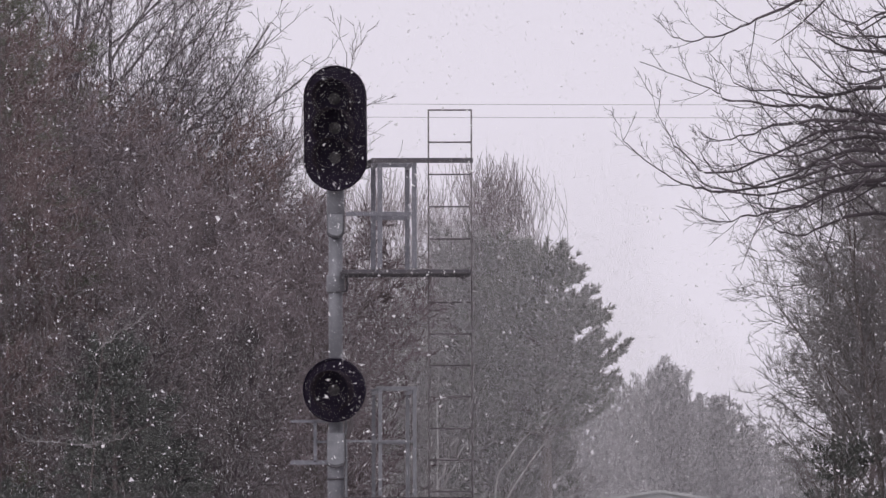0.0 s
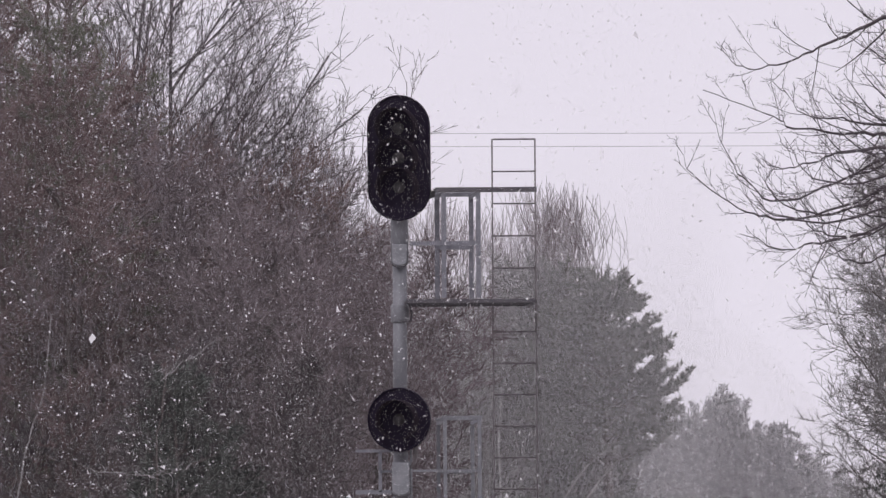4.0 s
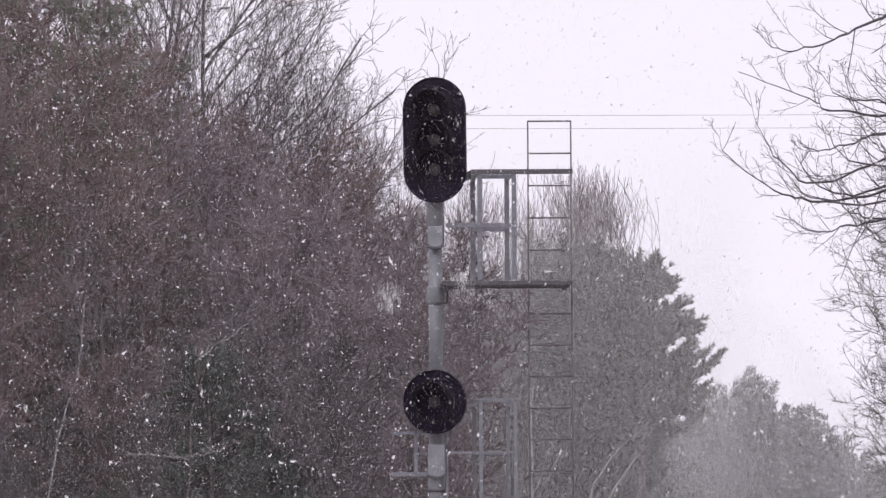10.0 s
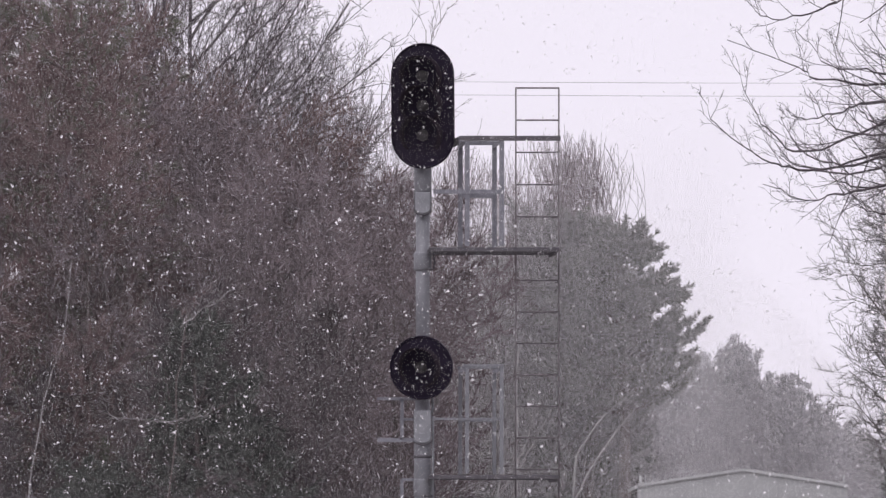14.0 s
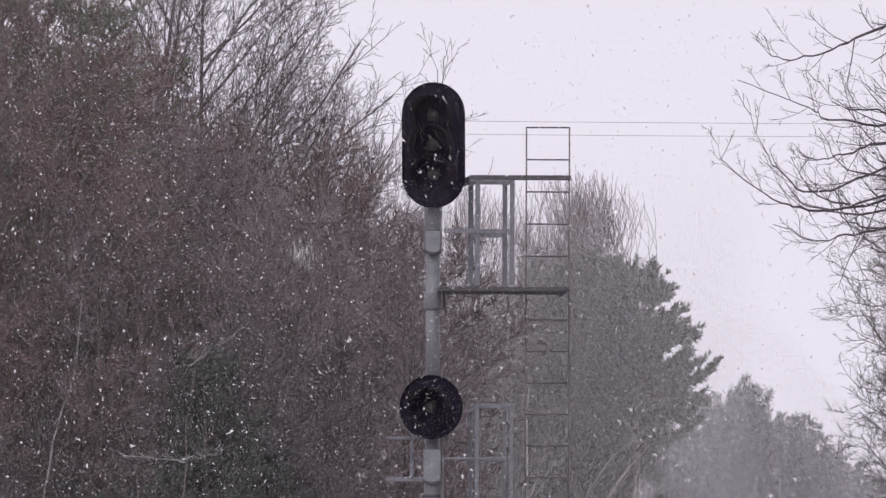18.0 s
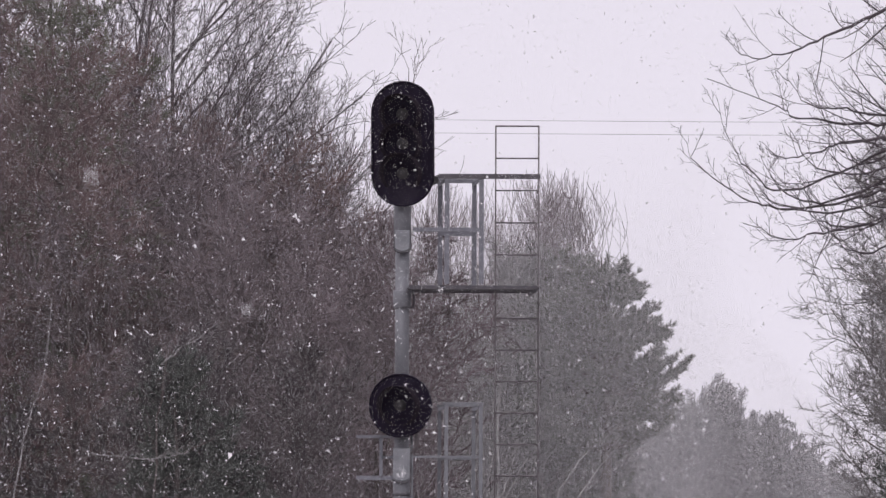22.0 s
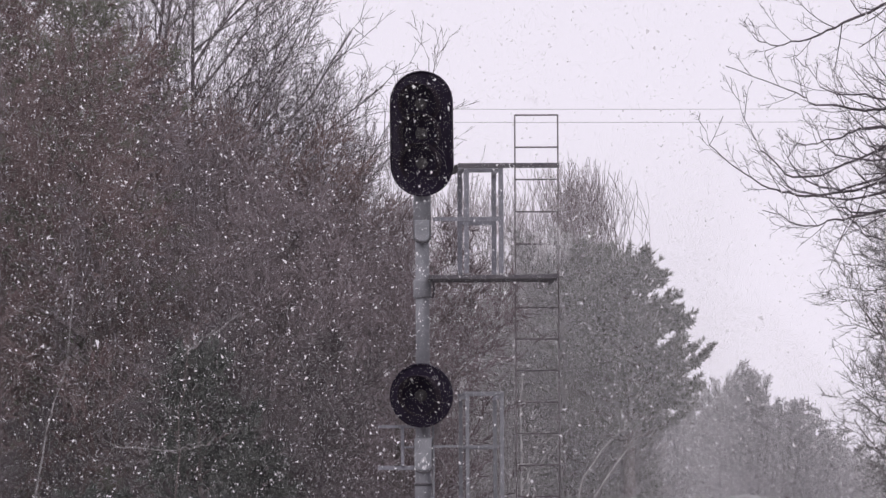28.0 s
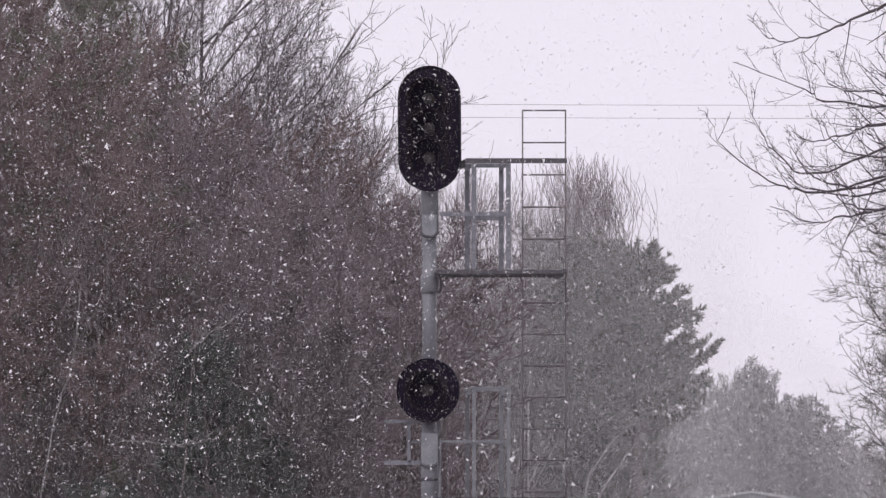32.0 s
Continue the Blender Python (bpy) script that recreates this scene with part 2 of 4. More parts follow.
def angle_bar(a, b, flange=0.05, thick=0.006, flip=1):
    """An L-section bar between two points: one flange faces -y, the other points along +y."""
    a, b = Vector(a), Vector(b)
    d = (b - a).normalized()
    side = d.cross(Vector((0, 1, 0)))
    if side.length < 0.1:
        side = Vector((1, 0, 0))
    side = side.normalized() * flip
    back = Vector((0, 1, 0)) if abs(d.y) < 0.7 else Vector((0, 0, -1))
    shape = [(0, 0), (flange, 0), (flange, thick), (thick, thick), (thick, flange), (0, flange)]
    bm = bmesh.new()
    ends = [[bm.verts.new(p + side * (u - flange / 2) + back * v) for u, v in shape] for p in (a, b)]
    for i in range(6):
        j = (i + 1) % 6
        bm.faces.new((ends[0][i], ends[0][j], ends[1][j], ends[1][i]))
    bm.faces.new(ends[0])
    bm.faces.new(ends[1])
    bmesh.ops.recalc_face_normals(bm, faces=bm.faces)
    return bm


def rod(points, radius, sides=8):
    v, f = tubes([np.array(points, dtype=float)], [np.full(len(points), radius)], sides)
    bm = bmesh.new()
    vs = [bm.verts.new(p) for p in v]
    for q in f:
        bm.faces.new([vs[i] for i in q])
    bm.faces.new(vs[:sides])
    bm.faces.new(vs[-sides:])
    bmesh.ops.recalc_face_normals(bm, faces=bm.faces)
    for fc in bm.faces:
        fc.smooth = len(fc.verts) == 4
    return bm


def lathe(profile, axis_x=0.0, axis_y=0.0, sides=32):
    """A turned form about a vertical axis from (radius, height) pairs."""
    bm = bmesh.new()
    rings = [[bm.verts.new((axis_x + r * math.cos(2 * math.pi * i / sides), axis_y + r * math.sin(2 * math.pi * i / sides), z)) for i in range(sides)] for r, z in profile]
    for lo, hi in zip(rings, rings[1:]):
        for i in range(sides):
            f = bm.faces.new((lo[i], lo[(i + 1) % sides], hi[(i + 1) % sides], hi[i]))
            f.smooth = True
    bm.faces.new(rings[0])
    bm.faces.new(rings[-1])
    bmesh.ops.recalc_face_normals(bm, faces=bm.faces)
    return bm


def tubes(lines, radii, sides):
    """Tapered tubes along many polylines: vertices and quads."""
    groups = {}
    for p, r in zip(lines, radii):
        groups.setdefault(len(p), []).append((p, r))
    verts, faces, base = [], [], 0
    ang = np.arange(sides) * 2 * np.pi / sides
    for n, items in groups.items():
        p = np.array([i[0] for i in items], dtype=float)
        r = np.array([i[1] for i in items], dtype=float)
        d = p[:, -1] - p[:, 0]
        d /= np.linalg.norm(d, axis=1)[:, None] + 1e-9
        ref = np.where(np.abs(d[:, 2:3]) > 0.8, np.array([[1.0, 0, 0]]), np.array([[0, 0, 1.0]]))
        u = np.cross(d, ref)
        u /= np.linalg.norm(u, axis=1)[:, None] + 1e-9
        w = np.cross(d, u)
        ring = np.cos(ang)[None, :, None] * u[:, None, :] + np.sin(ang)[None, :, None] * w[:, None, :]
        v = p[:, :, None, :] + r[:, :, None, None] * ring[:, None, :, :]
        m = len(items)
        verts.append(v.reshape(-1, 3))
        idx = (np.arange(m)[:, None, None] * n + np.arange(n - 1)[None, :, None]) * sides + np.arange(sides)[None, None, :]
        nxt = (np.arange(m)[:, None, None] * n + np.arange(n - 1)[None, :, None]) * sides + (np.arange(sides)[None, None, :] + 1) % sides
        faces.append((np.stack([idx, nxt, nxt + sides, idx + sides], -1) + base).reshape(-1, 4))
        base += m * n * sides
    return np.concatenate(verts), np.concatenate(faces)


# ---------------------------------------------------------------- plants
def unit(v):
    return v / (np.linalg.norm(v) + 1e-9)


def unit_rows(v):
    return v / (np.linalg.norm(v, axis=1)[:, None] + 1e-9)


def grow(rng, p, d, length, radius, level, plan, out, thin=0.0028):
    """A branch and its side branches. plan[level]: points, wobble, upward pull, children, first, angle, ratio, ratio_end, tip."""
    n, wobble, pull, kids, first, angle, ratio, ratio_end, tip = plan[level]
    step = length / (n - 1)
    pts, dirs = [p], [d]
    for _ in range(n - 1):
        d = unit(d + rng.normal(0, wobble, 3) + np.array([0, 0, pull]))
        p = p + d * step
        pts.append(p)
        dirs.append(d)
    out[level].append((np.array(pts), np.linspace(radius, radius * tip, n)))
    if level + 1 >= len(plan):
        return
    turn = rng.uniform(0, 6.28)
    count = max(1, int(round(kids * rng.uniform(0.75, 1.25))))
    for c in range(count):
        t = first + (1 - first) * (c + rng.uniform(0.1, 0.9)) / count
        i = min(int(t * (n - 1)), n - 2)
        f = t * (n - 1) - i
        base = pts[i] * (1 - f) + pts[i + 1] * f
        ax = dirs[i]
        side = unit(np.cross(ax, np.array([0.3, 0.2, 1.0]) if abs(ax[2]) < 0.9 else np.array([1.0, 0, 0])))
        other = np.cross(ax, side)
        turn += 2.4 + rng.normal(0, 0.5)
        a = radians(angle * rng.uniform(0.7, 1.3))
        nd = unit(ax * math.cos(a) + (side * math.cos(turn) + other * math.sin(turn)) * math.sin(a))
        k = (ratio + (ratio_end - ratio) * t) * rng.uniform(0.7, 1.3)
        r = max(radius * (1 + (tip - 1) * t) * 0.55, thin)
        grow(rng, base, nd, length * k, r, level + 1, plan, out, thin)


def tree_parts(ob, out, m_bark, m_twig, sides=(10, 6, 4, 3, 3), fine=0, rng=None, length=0.2, width=0.011):
    """Trunk, each limb and the twigs of a grown tree as parts of it."""
    for lines, nm in ((out[0], "trunk"), (out[1], "limb")):
        for p, r in lines:
            v, f = tubes([p], [r], sides[0] if nm == "trunk" else sides[1])
            mesh_part(nm, mesh_of(nm, v, f, m_bark, True), ob)
    vs, fs, base = [], [], 0
    for lv in range(2, len(out)):
        if out[lv]:
            v, f = tubes([a for a, _ in out[lv]], [b for _, b in out[lv]], sides[lv])
            vs.append(v)
            fs.append(f + base)
            base += len(v)
    if fine:
        pick = [out[lv][i] for lv in (2, 3) for i in range(len(out[lv]))]
        ch = rng.integers(0, len(pick), fine)
        q = rng.uniform(0, 1, fine)
        c = np.array([pick[i][0][0] * (1 - t) + pick[i][0][-1] * t for i, t in zip(ch, q)])
        h = np.array([unit(pick[i][0][-1] - pick[i][0][0]) for i in ch])
        v, f = blades(rng, c, unit_rows(h + np.array([[0, 0, 0.35]])), 1, length, width, 0.42)
        tagged(mesh_part("twiglet_mass", mesh_of("twiglet_mass", v, f, m_twig), ob), kind="stuff")
    if vs:
        tagged(mesh_part("twig_mass", mesh_of("twig_mass", np.concatenate(vs), np.concatenate(fs), m_twig), ob), kind="stuff")


def bare_tree(seed, m, height, radius, plan, label, m_bark=None, m_twig=None, lean=(0, 0), group="bare trees of the wood", category="tree", name="bare_tree", fine=0, length=0.2, width=0.011, thin=0.0028):
    rng = np.random.default_rng(seed)
    ob = thing(name, m, label, category, group)
    out = [[] for _ in plan]
    grow(rng, np.zeros(3), unit(np.array([lean[0], lean[1], 1.0])), height, radius, 0, plan, out, thin)
    tree_parts(ob, out, m_bark or M_BARK, m_twig or M_TWIG, fine=fine, rng=rng, length=length, width=width)
    return ob


# points, wobble, upward pull, children, first, angle, ratio, ratio_end, tip
TALL = [(14, 0.05, 0.05, 17, 0.22, 42, 0.50, 0.24, 0.2), (12, 0.10, 0.085, 9, 0.18, 34, 0.42, 0.28, 0.25),
        (7, 0.09, 0.08, 6, 0.12, 32, 0.50, 0.34, 0.4), (4, 0.09, 0.06, 3, 0.2, 34, 0.42, 0.34, 0.5), (2, 0.1, 0.05, 0, 0, 0, 0, 0, 0.6)]
BRUSH = [(10, 0.06, 0.04, 22, 0.08, 46, 0.34, 0.18, 0.2), (6, 0.07, 0.08, 9, 0.1, 38, 0.5, 0.3, 0.35),
         (4, 0.07, 0.06, 5, 0.1, 42, 0.5, 0.35, 0.5), (2, 0.15, 0.04, 0, 0, 0, 0, 0, 0.6)]


def blades(rng, centres, heads, count, length, width, loose=0.6):
    """Needle tufts: thin triangles that fan from each centre about its heading."""
    n = len(centres)
    c = np.repeat(centres, count, axis=0)
    h = np.repeat(heads, count, axis=0)
    d = h * 0.75 + rng.normal(0, loose, (n * count, 3))
    d /= np.linalg.norm(d, axis=1)[:, None]
    s = np.cross(d, rng.normal(0, 1, (n * count, 3)))
    s /= np.linalg.norm(s, axis=1)[:, None] + 1e-9
    ln = length * rng.uniform(0.6, 1.2, (n * count, 1))
    back = c - d * ln * 0.15
    v = np.stack([back - s * width / 2, back + s * width / 2, c + d * ln], 1).reshape(-1, 3)
    return v, np.arange(len(v)).reshape(-1, 3)


def pine(seed, m, height, spread, low, label, m_needle, whorls=15, tuft=14, length=0.13, width=0.011, group="pines of the wood"):
    rng = np.random.default_rng(seed)
    ob = thing("pine_tree", m, label, "pine tree", group)
    trunk = np.array([[0.05 * math.sin(z * 0.8 + seed), 0.04 * math.cos(z), z] for z in np.linspace(0, height, 14)])
    v, f = tubes([trunk], [np.linspace(0.015 * height, 0.012, 14)], 10)
    mesh_part("trunk", mesh_of("trunk", v, f, M_BARK, True), ob)
    centres, heads, sprays = [], [], []
    for w in range(whorls):
        t = (w + rng.uniform(0.2, 0.8)) / whorls
        z = low + (height - low) * t
        reach = spread * (1 - t) ** 0.75 * rng.uniform(0.75, 1.15) + 0.25
        for b in range(5):
            az = 6.283 * (b + rng.uniform(-0.25, 0.25)) / 5 + w * 0.7
            d = unit(np.array([math.cos(az), math.sin(az), 0.15 + 0.5 * t]))
            ln = reach * rng.uniform(0.7, 1.15)
            k = 8
            pts = [np.array([0.0, 0.0, z])]
            for j in range(k - 1):
                d = unit(d + rng.normal(0, 0.08, 3) + np.array([0, 0, 0.05]))
                pts.append(pts[-1] + d * ln / (k - 1))
            pts = np.array(pts)
            v, f = tubes([pts], [np.linspace(0.012 + 0.012 * (1 - t), 0.004, k)], 5)
            mesh_part("limb", mesh_of("limb", v, f, M_BARK, True), ob)
            for j in range(int(6 + ln * 9)):
                q = rng.uniform(0.25, 1.0)
                i = min(int(q * (k - 1)), k - 2)
                base = pts[i] + (pts[i + 1] - pts[i]) * (q * (k - 1) - i)
                sd = unit(d * 0.7 + rng.normal(0, 0.55, 3) + np.array([0, 0, 0.25]))
                sl = rng.uniform(0.15, 0.42) * (1.1 - 0.4 * q)
                sprays.append((np.array([base, base + sd * sl * 0.5, base + sd * sl]), np.array([0.005, 0.004, 0.003])))
                for s in (0.35, 0.7, 1.0):
                    centres.append(base + sd * sl * s)
                    heads.append(sd)
    v, f = tubes([a for a, _ in sprays], [b for _, b in sprays], 3)
    tagged(mesh_part("twig_mass", mesh_of("twig_mass", v, f, M_TWIG_GREY), ob), kind="stuff")
    v, f = blades(rng, np.array(centres), np.array(heads), tuft, length, width)
    tagged(mesh_part("foliage", mesh_of("foliage", v, f, m_needle), ob), kind="stuff")
    return ob


# ---------------------------------------------------------------- ground
def ground():
    rng = np.random.default_rng(3)
    xs = np.concatenate([np.linspace(-1500, -40, 12), np.linspace(-30, 60, 60), np.linspace(80, 1500, 12)])
    ys = np.concatenate([np.linspace(-600, -20, 8), np.linspace(-10, 160, 80), np.linspace(180, 2500, 24)])
    v = []
    for y in ys:
        for x in xs:
            near = abs(x - 5) < 40 and -10 < y < 170
            v.append((x, y, 0.06 * noise.noise(Vector((x * 0.3, y * 0.3, 0))) - 0.04 if near else -0.04))
    nx = len(xs)
    f = [[j * nx + i, j * nx + i + 1, (j + 1) * nx + i + 1, (j + 1) * nx + i] for j in range(len(ys) - 1) for i in range(nx - 1)]
    ob = new("ground", mesh_of("ground", v, f, M_GROUND, True))
    tagged(ob, "dead grass ground dusted with fresh snow", "ground", kind="structure")


ground()

# ---------------------------------------------------------------- signal mast
PX, PY = -0.118, 60.0


def stadium(half_w, half_h, y, n=24):
    """Outline of an upright form with round ends, clockwise from the right."""
    pts = []
    for i in range(n + 1):
        a = math.pi * i / n
        pts.append((half_w * math.cos(a), y, half_h - half_w + half_w * math.sin(a)))
    for i in range(n + 1):
        a = math.pi + math.pi * i / n
        pts.append((half_w * math.cos(a), y, -(half_h - half_w) + half_w * math.sin(a)))
    return pts


def loft(rings, cap_first=True, cap_last=True):
    bm = bmesh.new()
    vr = [[bm.verts.new(p) for p in r] for r in rings]
    n = len(vr[0])
    for a, b in zip(vr, vr[1:]):
        for i in range(n):
            bm.faces.new((a[i], a[(i + 1) % n], b[(i + 1) % n], b[i]))
    if cap_first:
        bm.faces.new(vr[0])
    if cap_last:
        bm.faces.new(vr[-1])
    bmesh.ops.recalc_face_normals(bm, faces=bm.faces)
    return bm


def hood(cz, r, length, drop, y0=-0.03, thick=0.005, n=40):
    """A visor: a round sleeve over a lamp, cut away below cz - drop, its lip cut back towards the bottom."""
    bm = bmesh.new()
    lo = math.asin(min(1, drop / r))
    angs = [-lo + (math.pi + 2 * lo) * i / n for i in range(n + 1)]
    rows = []
    for rr, in ((r,), (r - thick,)):
        front, back = [], []
        for a in angs:
            cut = length * (0.55 + 0.45 * (math.sin(a) + 1) / 2)
            front.append(bm.verts.new((rr * math.cos(a), y0 - cut, cz + rr * math.sin(a))))
            back.append(bm.verts.new((rr * math.cos(a), y0, cz + rr * math.sin(a))))
        rows.append((front, back))
    (fo, bo), (fi, bi) = rows
    for i in range(n):
        for a, b in ((fo, bo), (fi, bi), (fo, fi)):
            bm.faces.new((a[i], a[i + 1], b[i + 1], b[i])).smooth = True
    for i in (0, n):
        bm.faces.new((fo[i], bo[i], bi[i], fi[i]))
    bmesh.ops.recalc_face_normals(bm, faces=bm.faces)
    return bm


def disc_y(cz, r, y0, y1, n=32, dome=0.0):
    rings = [[(r * k * math.cos(2 * math.pi * i / n), y0 + (y1 - y0) * s - dome * (1 - k * k), cz + r * k * math.sin(2 * math.pi * i / n)) for i in range(n)]
             for k, s in ((1, 0), (1, 1), (0.8, 1), (0.5, 1), (0.2, 1))]
    bm = loft(rings)
    return bm


def signal_head(parent, z, lamps, half_w, half_h, label, sideways=0.0):
    rings = [stadium(half_w, half_h, 0.02), stadium(half_w, half_h, 0.0), stadium(half_w, half_h, -0.022), stadium(half_w - 0.008, half_h - 0.008, -0.030), stadium(half_w - 0.016, half_h - 0.016, -0.022), stadium(half_w - 0.02, half_h - 0.02, -0.004)]
    ob = part("signal_head", loft(rings), M_BLACK, parent, label)
    ob.matrix_basis = pose(sideways, -0.20, z, 2.0, 0, -13.0)
    inner = 0.17
    part("lamp_housing", loft([stadium(inner, half_h - 0.1, 0.20), stadium(inner, half_h - 0.1, 0.021)]), M_BLACK, ob)
    for cz in lamps:
        part("lens_ring", disc_y(cz, 0.135, -0.004, -0.020), M_BLACK, ob)
        part("lens", disc_y(cz, 0.056, -0.0205, -0.028, dome=0.03), M_LENS, ob, "unlit dark round lens")
        part("hood", hood(cz, 0.19, 0.25, 0.132 if len(lamps) > 1 else 0.187, -0.005), M_HOOD, ob, "black tunnel visor over the lens")
        for sx in (-1, 1):
            part("bolt", lathe([(0.008, -0.004), (0.008, 0.006)], sx * 0.235, -0.012, 8), M_BLACK, ob).location = (0, -0.015, cz)
    part("mounting_arm", rod([(0, 0.05, -half_h + 0.2), (0, 0.20, -half_h + 0.2)], 0.05, 12), M_MAST, ob)
    return ob


mast = thing("railway_signal", pose(PX, PY, 0), "grey tubular railway signal mast carrying two unlit black heads", "railway signal")
signal_head(mast, 6.077, (0.28, 0.0, -0.28), 0.303, 0.595, "tall black three-lamp signal head with hoods")
signal_head(mast, 3.598, (0.0,), 0.303, 0.303, "round black single-lamp signal head", -0.012)
part("base", lathe([(0.32, -0.05), (0.32, 0.04), (0.16, 0.06), (0.12, 0.32), (0.10, 0.36)], sides=24), M_CASE, mast)
part("lower_tube", lathe([(0.079, 0.30), (0.079, 2.95), (0.070, 3.0), (0.070, 3.30)]), M_MAST, mast)
part("middle_tube", lathe([(0.066, 3.28), (0.066, 5.18)]), M_MAST, mast)
part("upper_sleeve", lathe([(0.083, 5.08), (0.083, 5.50), (0.075, 5.52), (0.075, 6.1)]), M_MAST, mast)
for z in (4.70, 2.555):
    c = part("clamp", lathe([(0.078, z - 0.175), (0.086, z - 0.16), (0.086, z - 0.02), (0.078, z)]), M_MAST, mast, "bolted clamp of the platform")
    part("bolt", rod([(0.0, -0.085, z - 0.165), (0.10, -0.085, z - 0.165)], 0.008, 6), M_RUST, c)
    part("hook", rod([(0.10, -0.05, z - 0.02), (0.115, -0.05, z - 0.10), (0.10, -0.05, z - 0.165)], 0.011, 6), M_RUST, c)


def terminal_case(z, w, h):
    """A pale rounded fitting on the front of the mast with a dark strap round its foot."""
    n = 14
    out = [(-w / 2, h / 2), (w / 2, h / 2)]
    out += [(w / 2 * math.cos(math.pi * i / n), -h / 2 + 0.03 - 0.045 * math.sin(math.pi * i / n)) for i in range(n + 1)]
    bm = loft([[(x, -0.075, z + q) for x, q in out], [(x, -0.108, z + q) for x, q in out], [(x * 0.9, -0.116, z + q * 0.93) for x, q in out]])
    c = part("terminal_case", bm, M_CASE, mast, "pale cast fitting with a rounded foot")
    arc = [(-w / 2 - 0.008, -0.10, z - h / 2 + 0.06)] + [(-(w / 2 + 0.008) * math.cos(math.pi * i / 10), -0.10, z - h / 2 + 0.02 - 0.047 * math.sin(math.pi * i / 10)) for i in range(11)] + [(w / 2 + 0.008, -0.10, z - h / 2 + 0.06)]
    part("strap", rod(arc, 0.009, 6), M_RUST, c)


terminal_case(5.17, 0.145, 0.19)
terminal_case(3.05, 0.165, 0.30)
part("conduit", rod([(0.098, -0.06, 0.3), (0.098, -0.06, 3.0), (0.094, -0.08, 3.33)], 0.012, 8), M_CASE, mast, "thin pale cable conduit strapped to the mast")
for z in (0.9, 1.7, 2.3, 2.75, 3.12):
    part("conduit_strap", lathe([(0.088, z), (0.088, z + 0.025)]), M_RUST, mast)
part("cable", rod([(0.115, -0.13, 3.40), (0.145, -0.13, 3.33), (0.140, -0.12, 3.24), (0.108, -0.09, 3.15)], 0.022, 8), M_RUNG, mast, "dark drooping cable from the head")
part("cable", rod([(0.095, -0.09, 2.98), (0.17, -0.10, 2.985), (0.215, -0.10, 2.92), (0.19, -0.10, 2.84), (0.11, -0.09, 2.80)], 0.012, 8), M_RUNG, mast, "dark drooping cable from the head")
# stand-off frames beside the mast
for z1, z0 in ((3.31, 2.92), (2.545, 2.15)):
    fr = part("bracket_frame", angle_bar((-0.195, -0.02, z0), (-0.195, -0.02, z1), 0.032), M_GALV, mast, "small galvanised angle bracket")
    part("bar", angle_bar((-0.43 if z1 > 3 else -0.20, -0.02, z1), (-0.07, -0.02, z1), 0.028), M_GALV, fr)
    part("bar", angle_bar((-0.43 if z1 > 3 else -0.20, -0.02, z0), (-0.07, -0.02, z0), 0.04), M_GALV, fr)
    part("bar", angle_bar((-0.195, -0.02, (z0 + z1) / 2), (-0.07, -0.02, (z0 + z1) / 2), 0.022), M_GALV, fr)


def platform(z, long_rail):
    """A grated maintenance platform on the mast with a guard frame; z: its deck."""
    ob = thing("platform", pose(PX, PY, z, 0, 0, 0), "galvanised steel service platform with guard rails bolted to the mast", "platform", "platforms on the signal mast")
    w = 1.285
    sk = -0.062
    front, back = -0.33, 0.33
    part("edge_beam", angle_bar((0.06, front, 0.0), (w, front, 0.0), 0.038), M_RUST, ob)
    part("edge_beam", angle_bar((0.04, back, 0.0), (w + sk, back, 0.0), 0.038), M_RUST, ob)
    part("end_beam", angle_bar((w, front, 0.0), (w + sk, back, 0.0), 0.045), M_RUST, ob)
    part("end_beam", angle_bar((0.07, front, 0.0), (0.05, back, 0.0), 0.045), M_RUST, ob)
    for i in range(26):
        y = front + 0.02 + (back - front - 0.04) * i / 25
        s = sk * (y - front) / (back - front)
        part("grating_bar", boxed(0.08 + s * 0.3, w - 0.01 + s, y - 0.0025, y + 0.0025, -0.010, 0.012), M_RUST, ob)
    for i in range(3):
        x = 0.2 + i * 0.45
        part("cross_bar", boxed(x, x + 0.02, front, back, -0.016, -0.010), M_RUST, ob)
    for x, y in ((0.42, front), (0.358, back), (0.745, front), (0.683, back)):
        part("post", angle_bar((x, y + 0.002, 0.03), (x, y + 0.002, 1.045), 0.045 if long_rail else 0.036), M_GALV if long_rail else M_MAST, ob)
    top = 1.05
    dull = M_GALV if long_rail else M_MAST
    slim = 0.038 if long_rail else 0.022
    if long_rail:
        part("top_rail", angle_bar((0.34, front - 0.012, top), (w + 0.015, front - 0.012, top), 0.045), M_RUST, ob, "dark steel top rail")
        part("top_rail", angle_bar((0.22, back, top - 0.01), (0.34, front, top - 0.005), 0.04), M_RUST, ob)
    else:
        part("top_rail", angle_bar((0.38, front - 0.012, top), (0.77, front - 0.012, top), 0.022), dull, ob)
    part("top_rail", angle_bar((0.33, back - 0.012, top), (0.72, back - 0.012, top), slim), dull, ob)
    part("mid_rail", angle_bar((0.10, front - 0.009, 0.545), (0.73, front - 0.009, 0.545), slim), dull, ob)
    part("mid_rail", angle_bar((0.35, back - 0.009, 0.545), (0.70, back - 0.009, 0.545), slim), dull, ob)
    part("side_rail", angle_bar((0.42, front, top - 0.02), (0.358, back, top - 0.02), 0.035), M_GALV, ob)
    part("side_rail", angle_bar((0.745, front, top - 0.02), (0.683, back, top - 0.02), 0.035), M_GALV, ob)
    return ob


platform(4.712, True)
platform(2.567, False)

